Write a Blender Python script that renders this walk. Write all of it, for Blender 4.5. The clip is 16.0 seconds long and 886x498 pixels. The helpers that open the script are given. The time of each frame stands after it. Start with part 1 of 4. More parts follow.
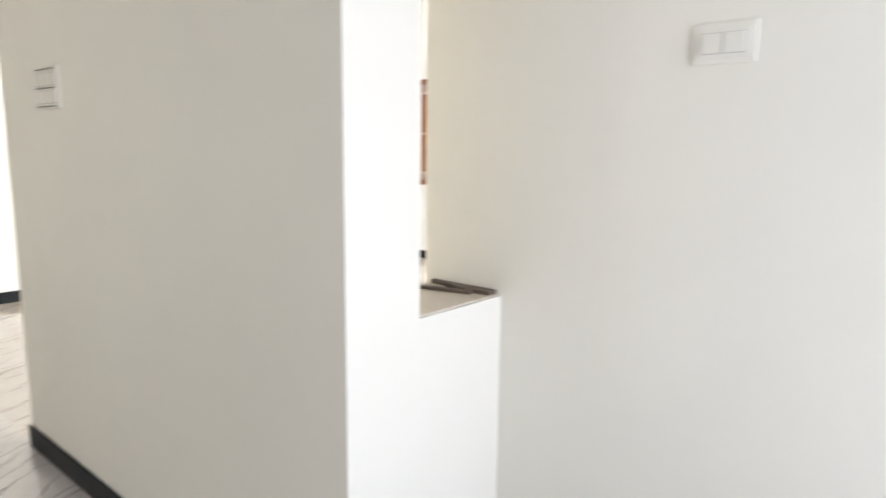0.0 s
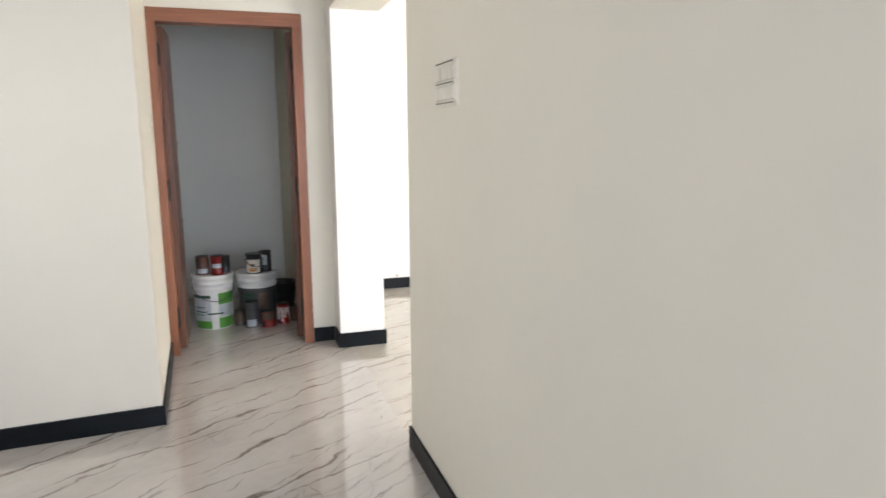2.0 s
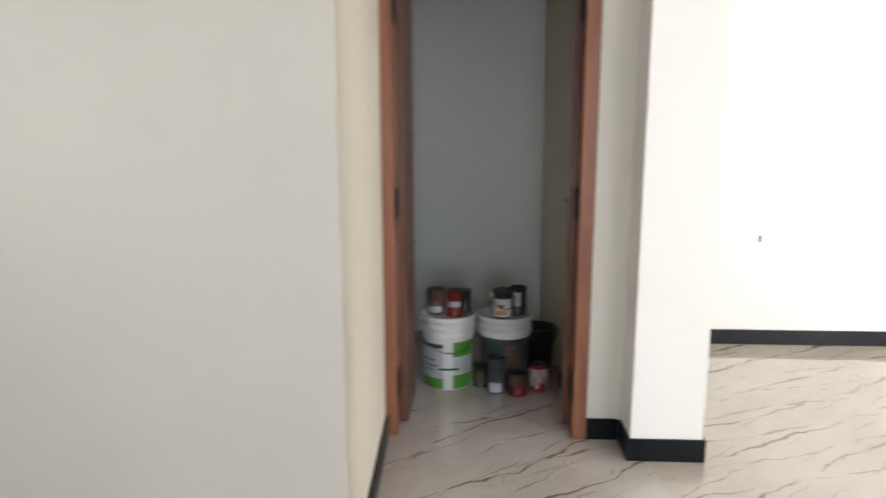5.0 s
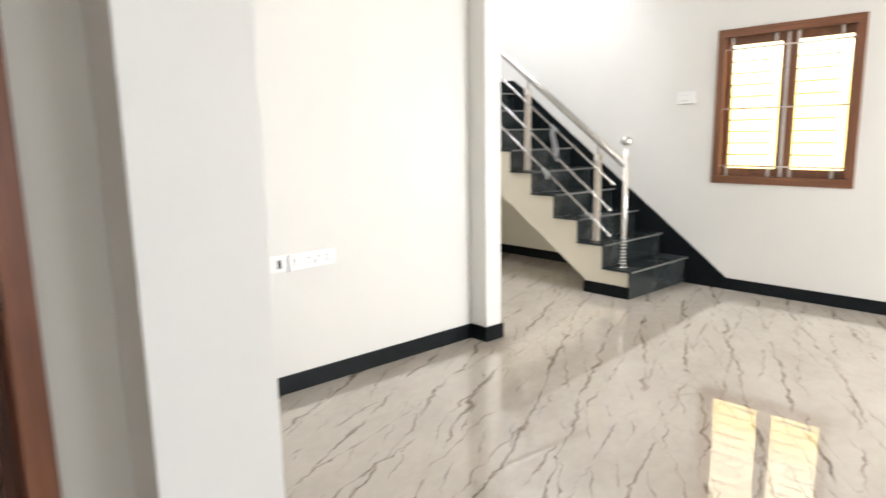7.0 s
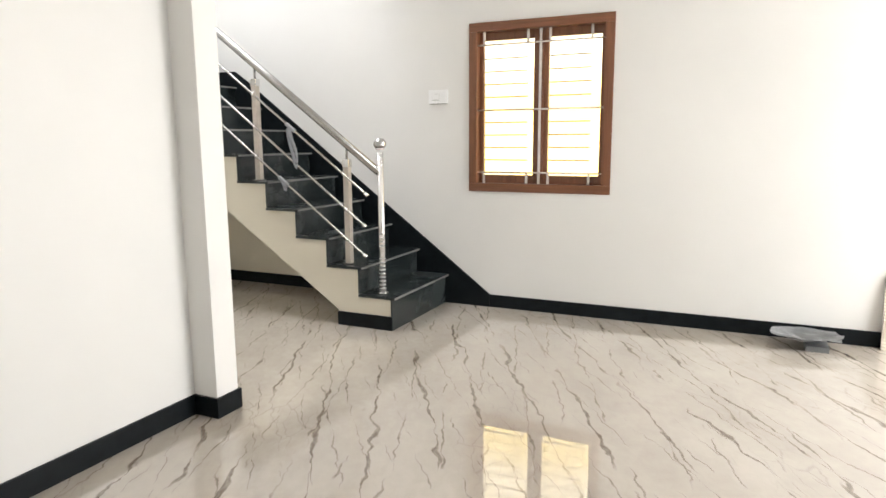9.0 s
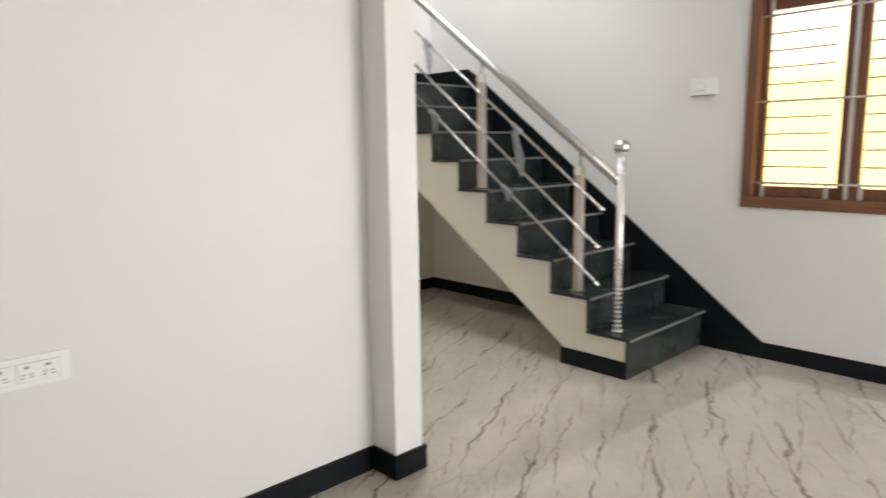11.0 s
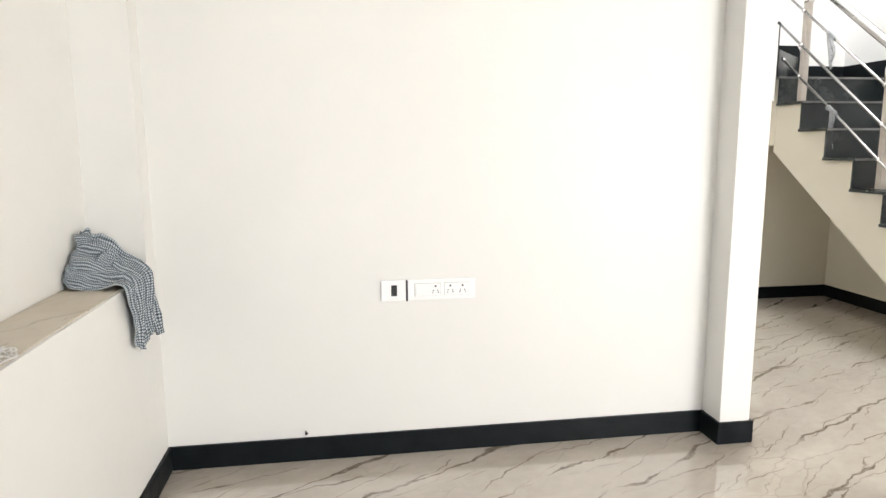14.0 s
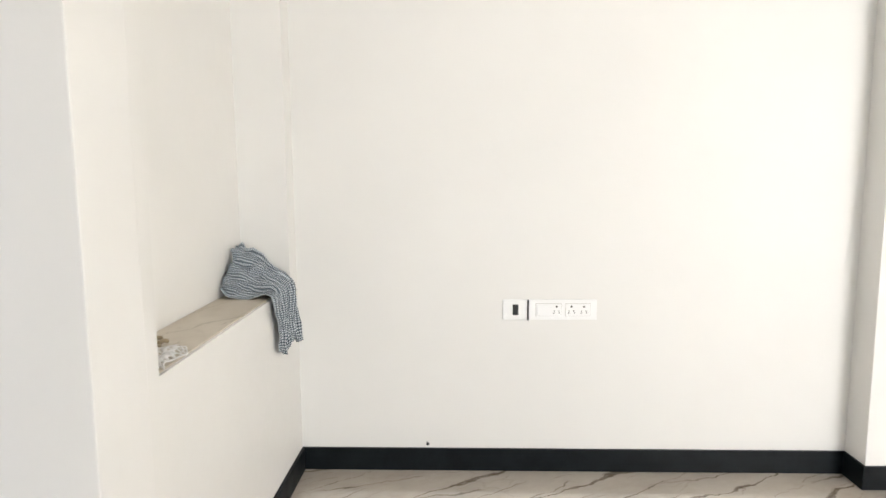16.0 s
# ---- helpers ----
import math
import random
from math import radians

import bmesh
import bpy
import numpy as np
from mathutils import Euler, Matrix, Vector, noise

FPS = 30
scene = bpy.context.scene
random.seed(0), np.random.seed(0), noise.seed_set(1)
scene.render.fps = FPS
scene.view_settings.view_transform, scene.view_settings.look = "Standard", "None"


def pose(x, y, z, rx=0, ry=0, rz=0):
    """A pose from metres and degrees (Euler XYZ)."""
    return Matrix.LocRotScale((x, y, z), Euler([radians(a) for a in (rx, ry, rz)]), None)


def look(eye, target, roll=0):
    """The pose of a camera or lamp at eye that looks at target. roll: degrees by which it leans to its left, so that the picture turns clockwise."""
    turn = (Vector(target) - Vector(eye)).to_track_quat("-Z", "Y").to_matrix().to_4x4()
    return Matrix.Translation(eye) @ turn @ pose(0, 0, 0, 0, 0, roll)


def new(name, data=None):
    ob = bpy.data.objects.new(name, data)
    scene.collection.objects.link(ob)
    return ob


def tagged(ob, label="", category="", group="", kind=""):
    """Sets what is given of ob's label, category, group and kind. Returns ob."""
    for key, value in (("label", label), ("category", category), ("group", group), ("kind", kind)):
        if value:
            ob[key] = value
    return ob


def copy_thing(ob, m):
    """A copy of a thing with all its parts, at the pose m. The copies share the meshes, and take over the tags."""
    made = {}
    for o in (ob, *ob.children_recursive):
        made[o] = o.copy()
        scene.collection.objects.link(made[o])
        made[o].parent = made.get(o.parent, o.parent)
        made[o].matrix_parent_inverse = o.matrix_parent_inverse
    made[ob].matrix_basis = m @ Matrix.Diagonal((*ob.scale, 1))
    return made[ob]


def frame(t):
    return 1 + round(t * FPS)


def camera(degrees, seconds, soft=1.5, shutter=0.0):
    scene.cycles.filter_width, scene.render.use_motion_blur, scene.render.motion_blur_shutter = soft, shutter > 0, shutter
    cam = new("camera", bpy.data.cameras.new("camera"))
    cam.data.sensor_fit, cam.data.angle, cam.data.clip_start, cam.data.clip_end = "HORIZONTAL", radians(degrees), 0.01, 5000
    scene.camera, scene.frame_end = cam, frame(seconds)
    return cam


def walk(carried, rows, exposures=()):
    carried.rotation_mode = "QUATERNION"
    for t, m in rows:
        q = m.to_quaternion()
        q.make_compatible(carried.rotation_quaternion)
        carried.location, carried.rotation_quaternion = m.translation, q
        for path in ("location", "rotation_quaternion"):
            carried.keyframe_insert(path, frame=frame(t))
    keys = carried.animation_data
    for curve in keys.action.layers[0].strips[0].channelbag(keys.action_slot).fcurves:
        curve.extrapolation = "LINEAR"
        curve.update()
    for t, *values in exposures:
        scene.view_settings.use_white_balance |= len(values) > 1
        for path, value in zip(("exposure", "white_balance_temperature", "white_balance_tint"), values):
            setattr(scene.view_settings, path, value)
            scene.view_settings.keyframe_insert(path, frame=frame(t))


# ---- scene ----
cam = camera(68.6, 16.0, soft=1.5, shutter=0.5)
PATH = [
    (0, (0.503, 0.584, 1.34), (2.003, 1.869, 1.027), 0.6),
    (0.5, (0.555, 0.661, 1.358), (1.757, 2.221, 1.015), -0.2),
    (1, (0.636, 0.748, 1.361), (1.508, 2.516, 1.023), -0.3),
    (1.5, (0.679, 0.877, 1.329), (1.346, 2.734, 1.004), -0.0),
    (2, (0.7, 1.127, 1.35), (1.305, 3.004, 1.015), -0.4),
    (2.5, (0.742, 1.329, 1.336), (1.022, 3.281, 1.001), -0.5),
    (3, (0.793, 1.562, 1.34), (0.682, 3.532, 1.01), -0.7),
    (3.2, (0.779, 1.636, 1.322), (0.495, 3.59, 1.001), -0.6),
    (4.2, (0.7, 2.22, 1.335), (0.18, 4.14, 0.995), -0.3),
    (5.3, (0.674, 2.870, 1.348), (0.815, 4.833, 0.993), 0.0),
    (5.5, (0.674, 3.007, 1.348), (0.968, 4.953, 0.992), 0.0),
    (6, (0.712, 3.371, 1.282), (1.389, 5.224, 0.953), -0.4),
    (6.5, (0.768, 3.639, 1.273), (1.793, 5.324, 0.94), -0.6),
    (7, (0.918, 3.861, 1.324), (2.232, 5.328, 0.975), -1.0),
    (7.5, (1.058, 4.025, 1.269), (2.627, 5.218, 0.931), -0.6),
    (8, (1.247, 4.254, 1.265), (3.014, 5.127, 0.925), -0.2),
    (8.2, (1.268, 4.303, 1.248), (3.045, 5.162, 0.924), -0.3),
    (9.2, (1.78, 4.63, 1.262), (3.57, 5.44, 0.935), -0.3),
    (10.2, (2.25, 4.92, 1.288), (3.963, 5.856, 0.953), -0.6),
    (10.5, (2.314, 4.914, 1.291), (3.926, 6.048, 0.956), -0.7),
    (11, (2.338, 4.86, 1.266), (3.699, 6.291, 0.95), -0.8),
    (11.5, (2.3, 4.753, 1.226), (3.346, 6.436, 0.948), -1.2),
    (12, (2.292, 4.716, 1.205), (2.986, 6.574, 0.943), -0.8),
    (12.5, (2.16, 4.637, 1.194), (2.541, 6.583, 0.934), -0.3),
    (13, (2.177, 4.524, 1.262), (2.477, 6.477, 0.949), -0.3),
    (13.5, (2.232, 4.385, 1.251), (2.533, 6.337, 0.938), -0.4),
    (14, (2.258, 4.28, 1.254), (2.555, 6.233, 0.943), -0.3),
    (14.5, (2.25, 4.254, 1.257), (2.54, 6.211, 0.961), -0.3),
    (15, (2.226, 4.245, 1.259), (2.519, 6.207, 1.005), -0.3),
    (15.5, (2.236, 4.21, 1.257), (2.297, 6.194, 1.012), -0.3),
    (16, (2.239, 4.207, 1.267), (2.172, 6.19, 1.017), -0.4),
]
EXPOSURE = [(0, 0.72), (0.25, 0.66), (0.5, 0.6), (1, 0.6), (2, 0.8), (3, 0.87), (5, 0.5), (5.5, 0.42), (6, 0.56), (6.5, 0.52), (7, 0.15), (7.5, 0.0), (8, -0.03), (10.2, -0.05), (10.5, -0.24), (11, -0.42), (11.5, 0.36), (12, 0.35), (12.5, 0.28), (13, 0.12), (14.5, 0.19), (16, 0.07)]
walk(cam, [(t, look(eye, target, roll)) for t, eye, target, roll in PATH], EXPOSURE)

# ---- world, sun, lights ----
world = bpy.data.worlds.new("sky")
scene.world = world
world.use_nodes = True
wn = world.node_tree.nodes
sky = wn.new("ShaderNodeTexSky")
sky.sky_type = "NISHITA"
sky.sun_disc = False
sky.sun_elevation, sky.sun_rotation = radians(40), radians(5)
wn["Background"].inputs["Strength"].default_value = 0.12
world.node_tree.links.new(sky.outputs["Color"], wn["Background"].inputs["Color"])

sun = new("sun", bpy.data.lights.new("sun", "SUN"))
sun.data.energy, sun.data.angle, sun.data.color = 3.0, radians(0.5), (1.0, 0.95, 0.88)
sun.matrix_world = look((4, 26, 17), (3, 5.0, 0.5))


def window_light(name, place, target, width, height, watts, colour):
    """An area lamp standing in for daylight at an opening, often an unseen one."""
    ob = new(name, bpy.data.lights.new(name, "AREA"))
    ob.data.shape, ob.data.size, ob.data.size_y = "RECTANGLE", width, height
    ob.data.energy, ob.data.color = watts, colour
    ob.matrix_world = look(place, target)
    return ob


# The west window is real; the other four openings are assumed, out of view.
window_light("daylight_unseen_front", (5.25, 1.60, 1.2), (5.25, 5.0, 1.2), 1.6, 2.2, 165, (1.0, 0.985, 0.97))
window_light("fill_unseen_front", (2.95, 1.66, 1.25), (2.6, 5.0, 1.0), 1.1, 1.6, 20, (0.86, 0.92, 1.0))
window_light("daylight_unseen_south", (1.05, -1.05, 1.2), (1.05, 2.0, 1.1), 1.4, 1.4, 46, (0.77, 0.828, 1.0))
window_light("daylight_west_window", (-1.36, 3.315, 1.51), (0.6, 4.55, 1.35), 1.05, 1.2, 10.5, (1.0, 0.98, 0.95))
window_light("fill_above_stairs", (5.1, 8.2, 5.44), (5.1, 8.2, 2.0), 1.3, 1.1, 120, (0.93, 0.95, 1.0))

# ---- materials ----


def mat(name, colour, rough=0.5, metal=0.0, spec=0.5):
    m = bpy.data.materials.new(name)
    m.use_nodes = True
    b = m.node_tree.nodes["Principled BSDF"]
    b.inputs["Base Color"].default_value = (*colour, 1)
    b.inputs["Roughness"].default_value = rough
    b.inputs["Metallic"].default_value = metal
    b.inputs["Specular IOR Level"].default_value = spec
    return m


def nodes_of(m):
    return m.node_tree.nodes, m.node_tree.links, m.node_tree.nodes["Principled BSDF"]


def coords(m, scale=(1, 1, 1), turn=0.0):
    n, l, _ = nodes_of(m)
    tc = n.new("ShaderNodeTexCoord")
    mp = n.new("ShaderNodeMapping")
    mp.inputs["Scale"].default_value = scale
    mp.inputs["Rotation"].default_value = (0, 0, radians(turn))
    l.new(tc.outputs["Object"], mp.inputs["Vector"])
    return mp.outputs["Vector"]


def noise_tex(m, vec, scale, detail=4.0, rough=0.55, distortion=0.0):
    n, l, _ = nodes_of(m)
    t = n.new("ShaderNodeTexNoise")
    t.inputs["Scale"].default_value, t.inputs["Detail"].default_value = scale, detail
    t.inputs["Roughness"].default_value, t.inputs["Distortion"].default_value = rough, distortion
    l.new(vec, t.inputs["Vector"])
    return t.outputs["Fac"]


def ramp(m, fac, *stops):
    n, l, _ = nodes_of(m)
    r = n.new("ShaderNodeValToRGB")
    e = r.color_ramp.elements
    while len(e) < len(stops):
        e.new(0.5)
    for k, (p, c) in zip(e, stops):
        k.position, k.color = p, (*c, 1) if len(c) == 3 else c
    l.new(fac, r.inputs["Fac"])
    return r.outputs["Color"]


def grey(v):
    return (v, v, v)


def calc(m, op, a, b):
    n, l, _ = nodes_of(m)
    k = n.new("ShaderNodeMath")
    k.operation = op
    for i, v in enumerate((a, b)):
        if isinstance(v, (int, float)):
            k.inputs[i].default_value = v
        else:
            l.new(v, k.inputs[i])
    return k.outputs[0]


def mix(m, fac, a, b, kind="MIX"):
    n, l, _ = nodes_of(m)
    k = n.new("ShaderNodeMix")
    k.data_type, k.blend_type = "RGBA", kind
    for name, v in (("Factor", fac), ("A", a), ("B", b)):
        s = [i for i in k.inputs if i.name == name and i.type == ("VALUE" if name == "Factor" else "RGBA")][0]
        if isinstance(v, (int, float)):
            s.default_value = v
        elif isinstance(v, tuple):
            s.default_value = (*v, 1)
        else:
            l.new(v, s)
    return [o for o in k.outputs if o.type == "RGBA"][0]


def bump(m, height, strength, distance=0.002):
    n, l, b = nodes_of(m)
    k = n.new("ShaderNodeBump")
    k.inputs["Strength"].default_value, k.inputs["Distance"].default_value = strength, distance
    l.new(height, k.inputs["Height"])
    l.new(k.outputs["Normal"], b.inputs["Normal"])


def set_in(m, name, out):
    _, l, b = nodes_of(m)
    l.new(out, b.inputs[name])


def varied(name, dark, light, scale, rough=(0.4, 0.6), metal=0.0, bumps=0.1, stretch=(1, 1, 1), detail=5.0, spec=0.5, fine=60.0):
    """A surface with two scales of variation, in colour, gloss and relief."""
    m = mat(name, light, rough[0], metal, spec)
    v = coords(m, stretch)
    big = noise_tex(m, v, scale, detail)
    small = noise_tex(m, v, fine, 3.0)
    f = calc(m, "ADD", calc(m, "MULTIPLY", big, 0.75), calc(m, "MULTIPLY", small, 0.25))
    set_in(m, "Base Color", ramp(m, f, (0.3, dark), (0.7, light)))
    set_in(m, "Roughness", ramp(m, f, (0.3, grey(rough[0])), (0.7, grey(rough[1]))))
    bump(m, f, bumps)
    return m


def wall_paint(name, colour):
    m = mat(name, colour, 0.5, 0, 0.35)
    v = coords(m)
    big = noise_tex(m, v, 1.3, 3.0)
    fine = noise_tex(m, v, 160.0, 3.0)
    roll = noise_tex(m, v, 22.0, 4.0)
    dark = tuple(c * 0.965 for c in colour)
    set_in(m, "Base Color", ramp(m, big, (0.35, dark), (0.65, colour)))
    set_in(m, "Roughness", ramp(m, roll, (0.3, grey(0.42)), (0.7, grey(0.58))))
    bump(m, calc(m, "ADD", calc(m, "MULTIPLY", roll, 0.7), calc(m, "MULTIPLY", fine, 0.3)), 0.16, 0.0015)
    return m


def marble(name, turn, base_a, base_b, vein, seed, gloss=(0.0, 0.012), spec=1.0, density=1.0):
    """Polished porcelain printed like marble, with jagged broken brown veins that run one way."""
    m = mat(name, base_a, 0.05, 0, spec)
    n, l, b = nodes_of(m)
    v0 = coords(m, (1, 1, 1), -turn)

    def vec(op, a, x, c=None):
        k = n.new("ShaderNodeVectorMath")
        k.operation = op
        for i, v in enumerate((a, x, c)):
            if isinstance(v, tuple):
                k.inputs[i].default_value = v
            elif v is not None:
                l.new(v, k.inputs[i])
        return k.outputs[0]

    def colour_noise(scale, detail):
        k = n.new("ShaderNodeTexNoise")
        k.inputs["Scale"].default_value, k.inputs["Detail"].default_value = scale, detail
        l.new(v0, k.inputs["Vector"])
        return k.outputs["Color"]

    rough_edge = vec("MULTIPLY_ADD", colour_noise(9.0, 8.0), (0.085, 0.080, 0), (seed, seed * 0.7, 0))
    p = vec("ADD", v0, rough_edge)

    def stretched(x, y):
        return vec("MULTIPLY", p, (x, y, 1))

    def strands(angle, spacing, drift, width, wobble, gap):
        """Wandering lines side by side, thick and thin by the wobble, broken by the gap."""
        mp = n.new("ShaderNodeMapping")
        mp.inputs["Rotation"].default_value = (0, 0, radians(angle))
        mp.inputs["Location"].default_value = (angle * 0.37, angle * 0.11, 0)
        l.new(p, mp.inputs["Vector"])
        q = mp.outputs["Vector"]
        sep = n.new("ShaderNodeSeparateXYZ")
        l.new(q, sep.inputs[0])
        low = noise_tex(m, vec("MULTIPLY", q, (0.55, 1.3, 1)), 1.5, 3.0)
        t = calc(m, "ADD", calc(m, "MULTIPLY", sep.outputs["Y"], 1 / spacing), calc(m, "MULTIPLY", low, drift))
        d = calc(m, "ABSOLUTE", calc(m, "SUBTRACT", calc(m, "FRACT", t, 0.0), 0.5), 0.0)
        w = calc(m, "MULTIPLY", wobble, width / spacing)
        line = calc(m, "SUBTRACT", 1.0, calc(m, "MINIMUM", calc(m, "DIVIDE", d, w), 1.0))
        line = ramp(m, line, (0.0, grey(0.0)), (0.45, grey(1.0)))
        return calc(m, "MULTIPLY", line, gap)

    def gaps(x, y, scale, lo, hi):
        return ramp(m, noise_tex(m, stretched(x, y), scale, 3.0), (lo, grey(0.0)), (hi, grey(1.0)))

    def crack(vector, scale, width, gap):
        k = n.new("ShaderNodeTexVoronoi")
        k.feature = "DISTANCE_TO_EDGE"
        k.inputs["Scale"].default_value = scale
        l.new(vector, k.inputs["Vector"])
        line = calc(m, "SUBTRACT", 1.0, calc(m, "MINIMUM", calc(m, "DIVIDE", k.outputs["Distance"], width), 1.0))
        return calc(m, "MULTIPLY", line, gap)

    thick = ramp(m, noise_tex(m, stretched(1.6, 4.0), 2.6, 4.0), (0.40, grey(0.10)), (0.68, grey(1.0)))
    fine = ramp(m, noise_tex(m, stretched(2.5, 6.0), 3.0, 3.0), (0.38, grey(0.15)), (0.70, grey(1.0)))
    bold = strands(0, 0.25 / density, 1.1, 0.018, thick, gaps(0.9, 2.6, 1.7, 0.42, 0.49))
    twin = strands(9, 0.19 / density, 1.0, 0.010, fine, gaps(1.0, 2.8, 2.1, 0.45, 0.53))
    thin = strands(-8, 0.11 / density, 0.9, 0.0055, fine, gaps(1.2, 2.2, 2.3, 0.47, 0.56))
    net = crack(stretched(0.75, 2.1), 5.5, 0.030, gaps(1.0, 1.0, 1.5, 0.54, 0.66))
    f = calc(m, "MAXIMUM", bold, calc(m, "MULTIPLY", twin, 0.85))
    f = calc(m, "MAXIMUM", f, calc(m, "MULTIPLY", thin, 0.85))
    f = calc(m, "MAXIMUM", f, calc(m, "MULTIPLY", net, 0.5))
    grain = noise_tex(m, stretched(3.0, 9.0), 9.0, 4.0)
    f = calc(m, "MULTIPLY", f, ramp(m, grain, (0.30, grey(0.45)), (0.60, grey(0.95))))
    cloud = noise_tex(m, stretched(0.8, 1.6), 1.6, 5.0, 0.6)
    speck = noise_tex(m, stretched(1.0, 1.5), 14.0, 5.0, 0.65)
    cloud = calc(m, "ADD", calc(m, "MULTIPLY", cloud, 0.68), calc(m, "MULTIPLY", speck, 0.32))
    base = ramp(m, cloud, (0.34, base_b), (0.66, base_a))
    set_in(m, "Base Color", mix(m, f, base, vein))
    smear = noise_tex(m, v0, 2.4, 4.0)
    set_in(m, "Roughness", ramp(m, smear, (0.35, grey(gloss[0])), (0.75, grey(gloss[1]))))
    if gloss[1] < 0.1:
        b.inputs["Coat Weight"].default_value, b.inputs["Coat Roughness"].default_value = 0.25, 0.01
    bump(m, noise_tex(m, v0, 7.0, 1.5), 0.09, 0.0022)
    return m


def wood(name, dark, light, axis):
    """Polished reddish hardwood, grain along the axis."""
    m = mat(name, light, 0.35, 0, 0.45)
    s = [34, 34, 34]
    s["xyz".index(axis)] = 1.6
    v = coords(m, tuple(s))
    g = noise_tex(m, v, 1.0, 6.0, 0.6, 0.4)
    streak = noise_tex(m, coords(m, tuple(k * 4 for k in s)), 1.0, 3.0)
    f = calc(m, "ADD", calc(m, "MULTIPLY", g, 0.7), calc(m, "MULTIPLY", streak, 0.3))
    set_in(m, "Base Color", ramp(m, f, (0.3, dark), (0.68, light)))
    set_in(m, "Roughness", ramp(m, f, (0.3, grey(0.30)), (0.7, grey(0.45))))
    bump(m, f, 0.12, 0.0015)
    return m


PAINT = wall_paint("white_wall_paint", (0.80, 0.788, 0.762))
# Same paint as PAINT, with the warmer tone of the dining light mixed in.
PAINT_WARM_LIT = wall_paint("wall_paint_warm_lit", (0.79, 0.752, 0.66))
PAINT_CREAM = wall_paint("cream_wall_paint", (0.77, 0.72, 0.60))
# Storeroom walls: darker olive-cream on the east, pale grey on the others.
PAINT_OLIVE = wall_paint("storeroom_olive_wall", (0.62, 0.585, 0.455))
PAINT_STORE = wall_paint("storeroom_grey_wall", (0.72, 0.725, 0.69))
CEIL = wall_paint("ceiling_paint", (0.82, 0.81, 0.79))
FLOOR_LIVING = marble("marble_floor_living", 29, (0.58, 0.53, 0.47), (0.45, 0.40, 0.345), (0.15, 0.115, 0.085), 3.1)
FLOOR_DINING = marble("marble_floor_dining", 35, (0.59, 0.55, 0.51), (0.48, 0.44, 0.405), (0.15, 0.115, 0.085), 8.7, density=0.78)
LEDGE_STONE = marble("ledge_stone", 70, (0.66, 0.595, 0.50), (0.53, 0.465, 0.375), (0.40, 0.34, 0.26), 1.3, (0.35, 0.55), 0.4, 1.2)
GRANITE = varied("black_granite", (0.004, 0.005, 0.006), (0.010, 0.013, 0.015), 14.0, (0.30, 0.45), bumps=0.02, spec=0.14, fine=260)
TREAD = varied("dark_granite_tread", (0.010, 0.014, 0.015), (0.034, 0.041, 0.041), 2.2, (0.16, 0.34), bumps=0.03, spec=0.5, fine=180)
EDGE = varied("granite_edge", (0.10, 0.10, 0.095), (0.2, 0.195, 0.185), 9.0, (0.35, 0.55), bumps=0.05)
WOOD_Z = wood("red_wood_upright", (0.16, 0.060, 0.030), (0.32, 0.128, 0.066), "z")
WOOD_X = wood("red_wood_level", (0.16, 0.060, 0.030), (0.32, 0.128, 0.066), "x")
WOOD_Y = wood("brown_window_wood_level", (0.12, 0.047, 0.022), (0.24, 0.098, 0.05), "y")
WOOD_W = wood("brown_window_wood_upright", (0.12, 0.047, 0.022), (0.24, 0.098, 0.05), "z")
LEAF = wood("dark_door_leaf", (0.065, 0.025, 0.013), (0.15, 0.058, 0.031), "z")
STEEL = mat("brushed_stainless_steel", (0.44, 0.43, 0.415), 0.26, 1.0)
FILM = varied("film_wrapped_steel", (0.50, 0.45, 0.40), (0.62, 0.57, 0.51), 8.0, (0.38, 0.55), 0.4, 0.06, (1, 1, 3))
CHROME = mat("polished_chrome", (0.80, 0.79, 0.775), 0.17, 1.0)
BLACK_IRON = varied("black_iron", (0.006, 0.006, 0.006), (0.016, 0.015, 0.014), 30.0, (0.35, 0.55), bumps=0.1)
PLASTIC = varied("white_switch_plastic", (0.88, 0.88, 0.875), (0.91, 0.91, 0.905), 3.0, (0.22, 0.3), bumps=0.02)
PLATE = varied("cream_switch_plastic", (0.75, 0.717, 0.63), (0.78, 0.745, 0.66), 3.0, (0.25, 0.35), bumps=0.02)
PORT_SHADOW_BLACK = mat("black_port_and_shadow", (0.010, 0.010, 0.011), 0.3)
NEWEL = mat("bright_newel_steel", (0.82, 0.81, 0.80), 0.24, 0.75)
PIN = mat("shaded_pin_hole", (0.10, 0.095, 0.09), 0.6)
LINE = mat("thin_grey_line", (0.24, 0.23, 0.20), 0.7)
TAPE = mat("grey_wrapping_tape", (0.50, 0.49, 0.48), 0.3, 0.6)
GREY_GAP = mat("grey_gap", (0.50, 0.485, 0.45), 0.7)
BARS = varied("pale_painted_bar", (0.58, 0.54, 0.50), (0.70, 0.66, 0.62), 20.0, (0.3, 0.45), bumps=0.05)
ROD = varied("steel_rod", (0.56, 0.51, 0.48), (0.68, 0.63, 0.60), 20.0, (0.3, 0.45), 0.15, 0.05)
DARK_ROD = varied("thin_dark_rod", (0.20, 0.16, 0.13), (0.30, 0.25, 0.20), 20.0, (0.4, 0.55), 0.3, 0.05)
GLASS = mat("clear_glass", (1, 1, 1), 0.02)
nodes_of(GLASS)[2].inputs["Transmission Weight"].default_value = 1.0
nodes_of(GLASS)[2].inputs["IOR"].default_value = 1.05

# ---- mesh helpers ----


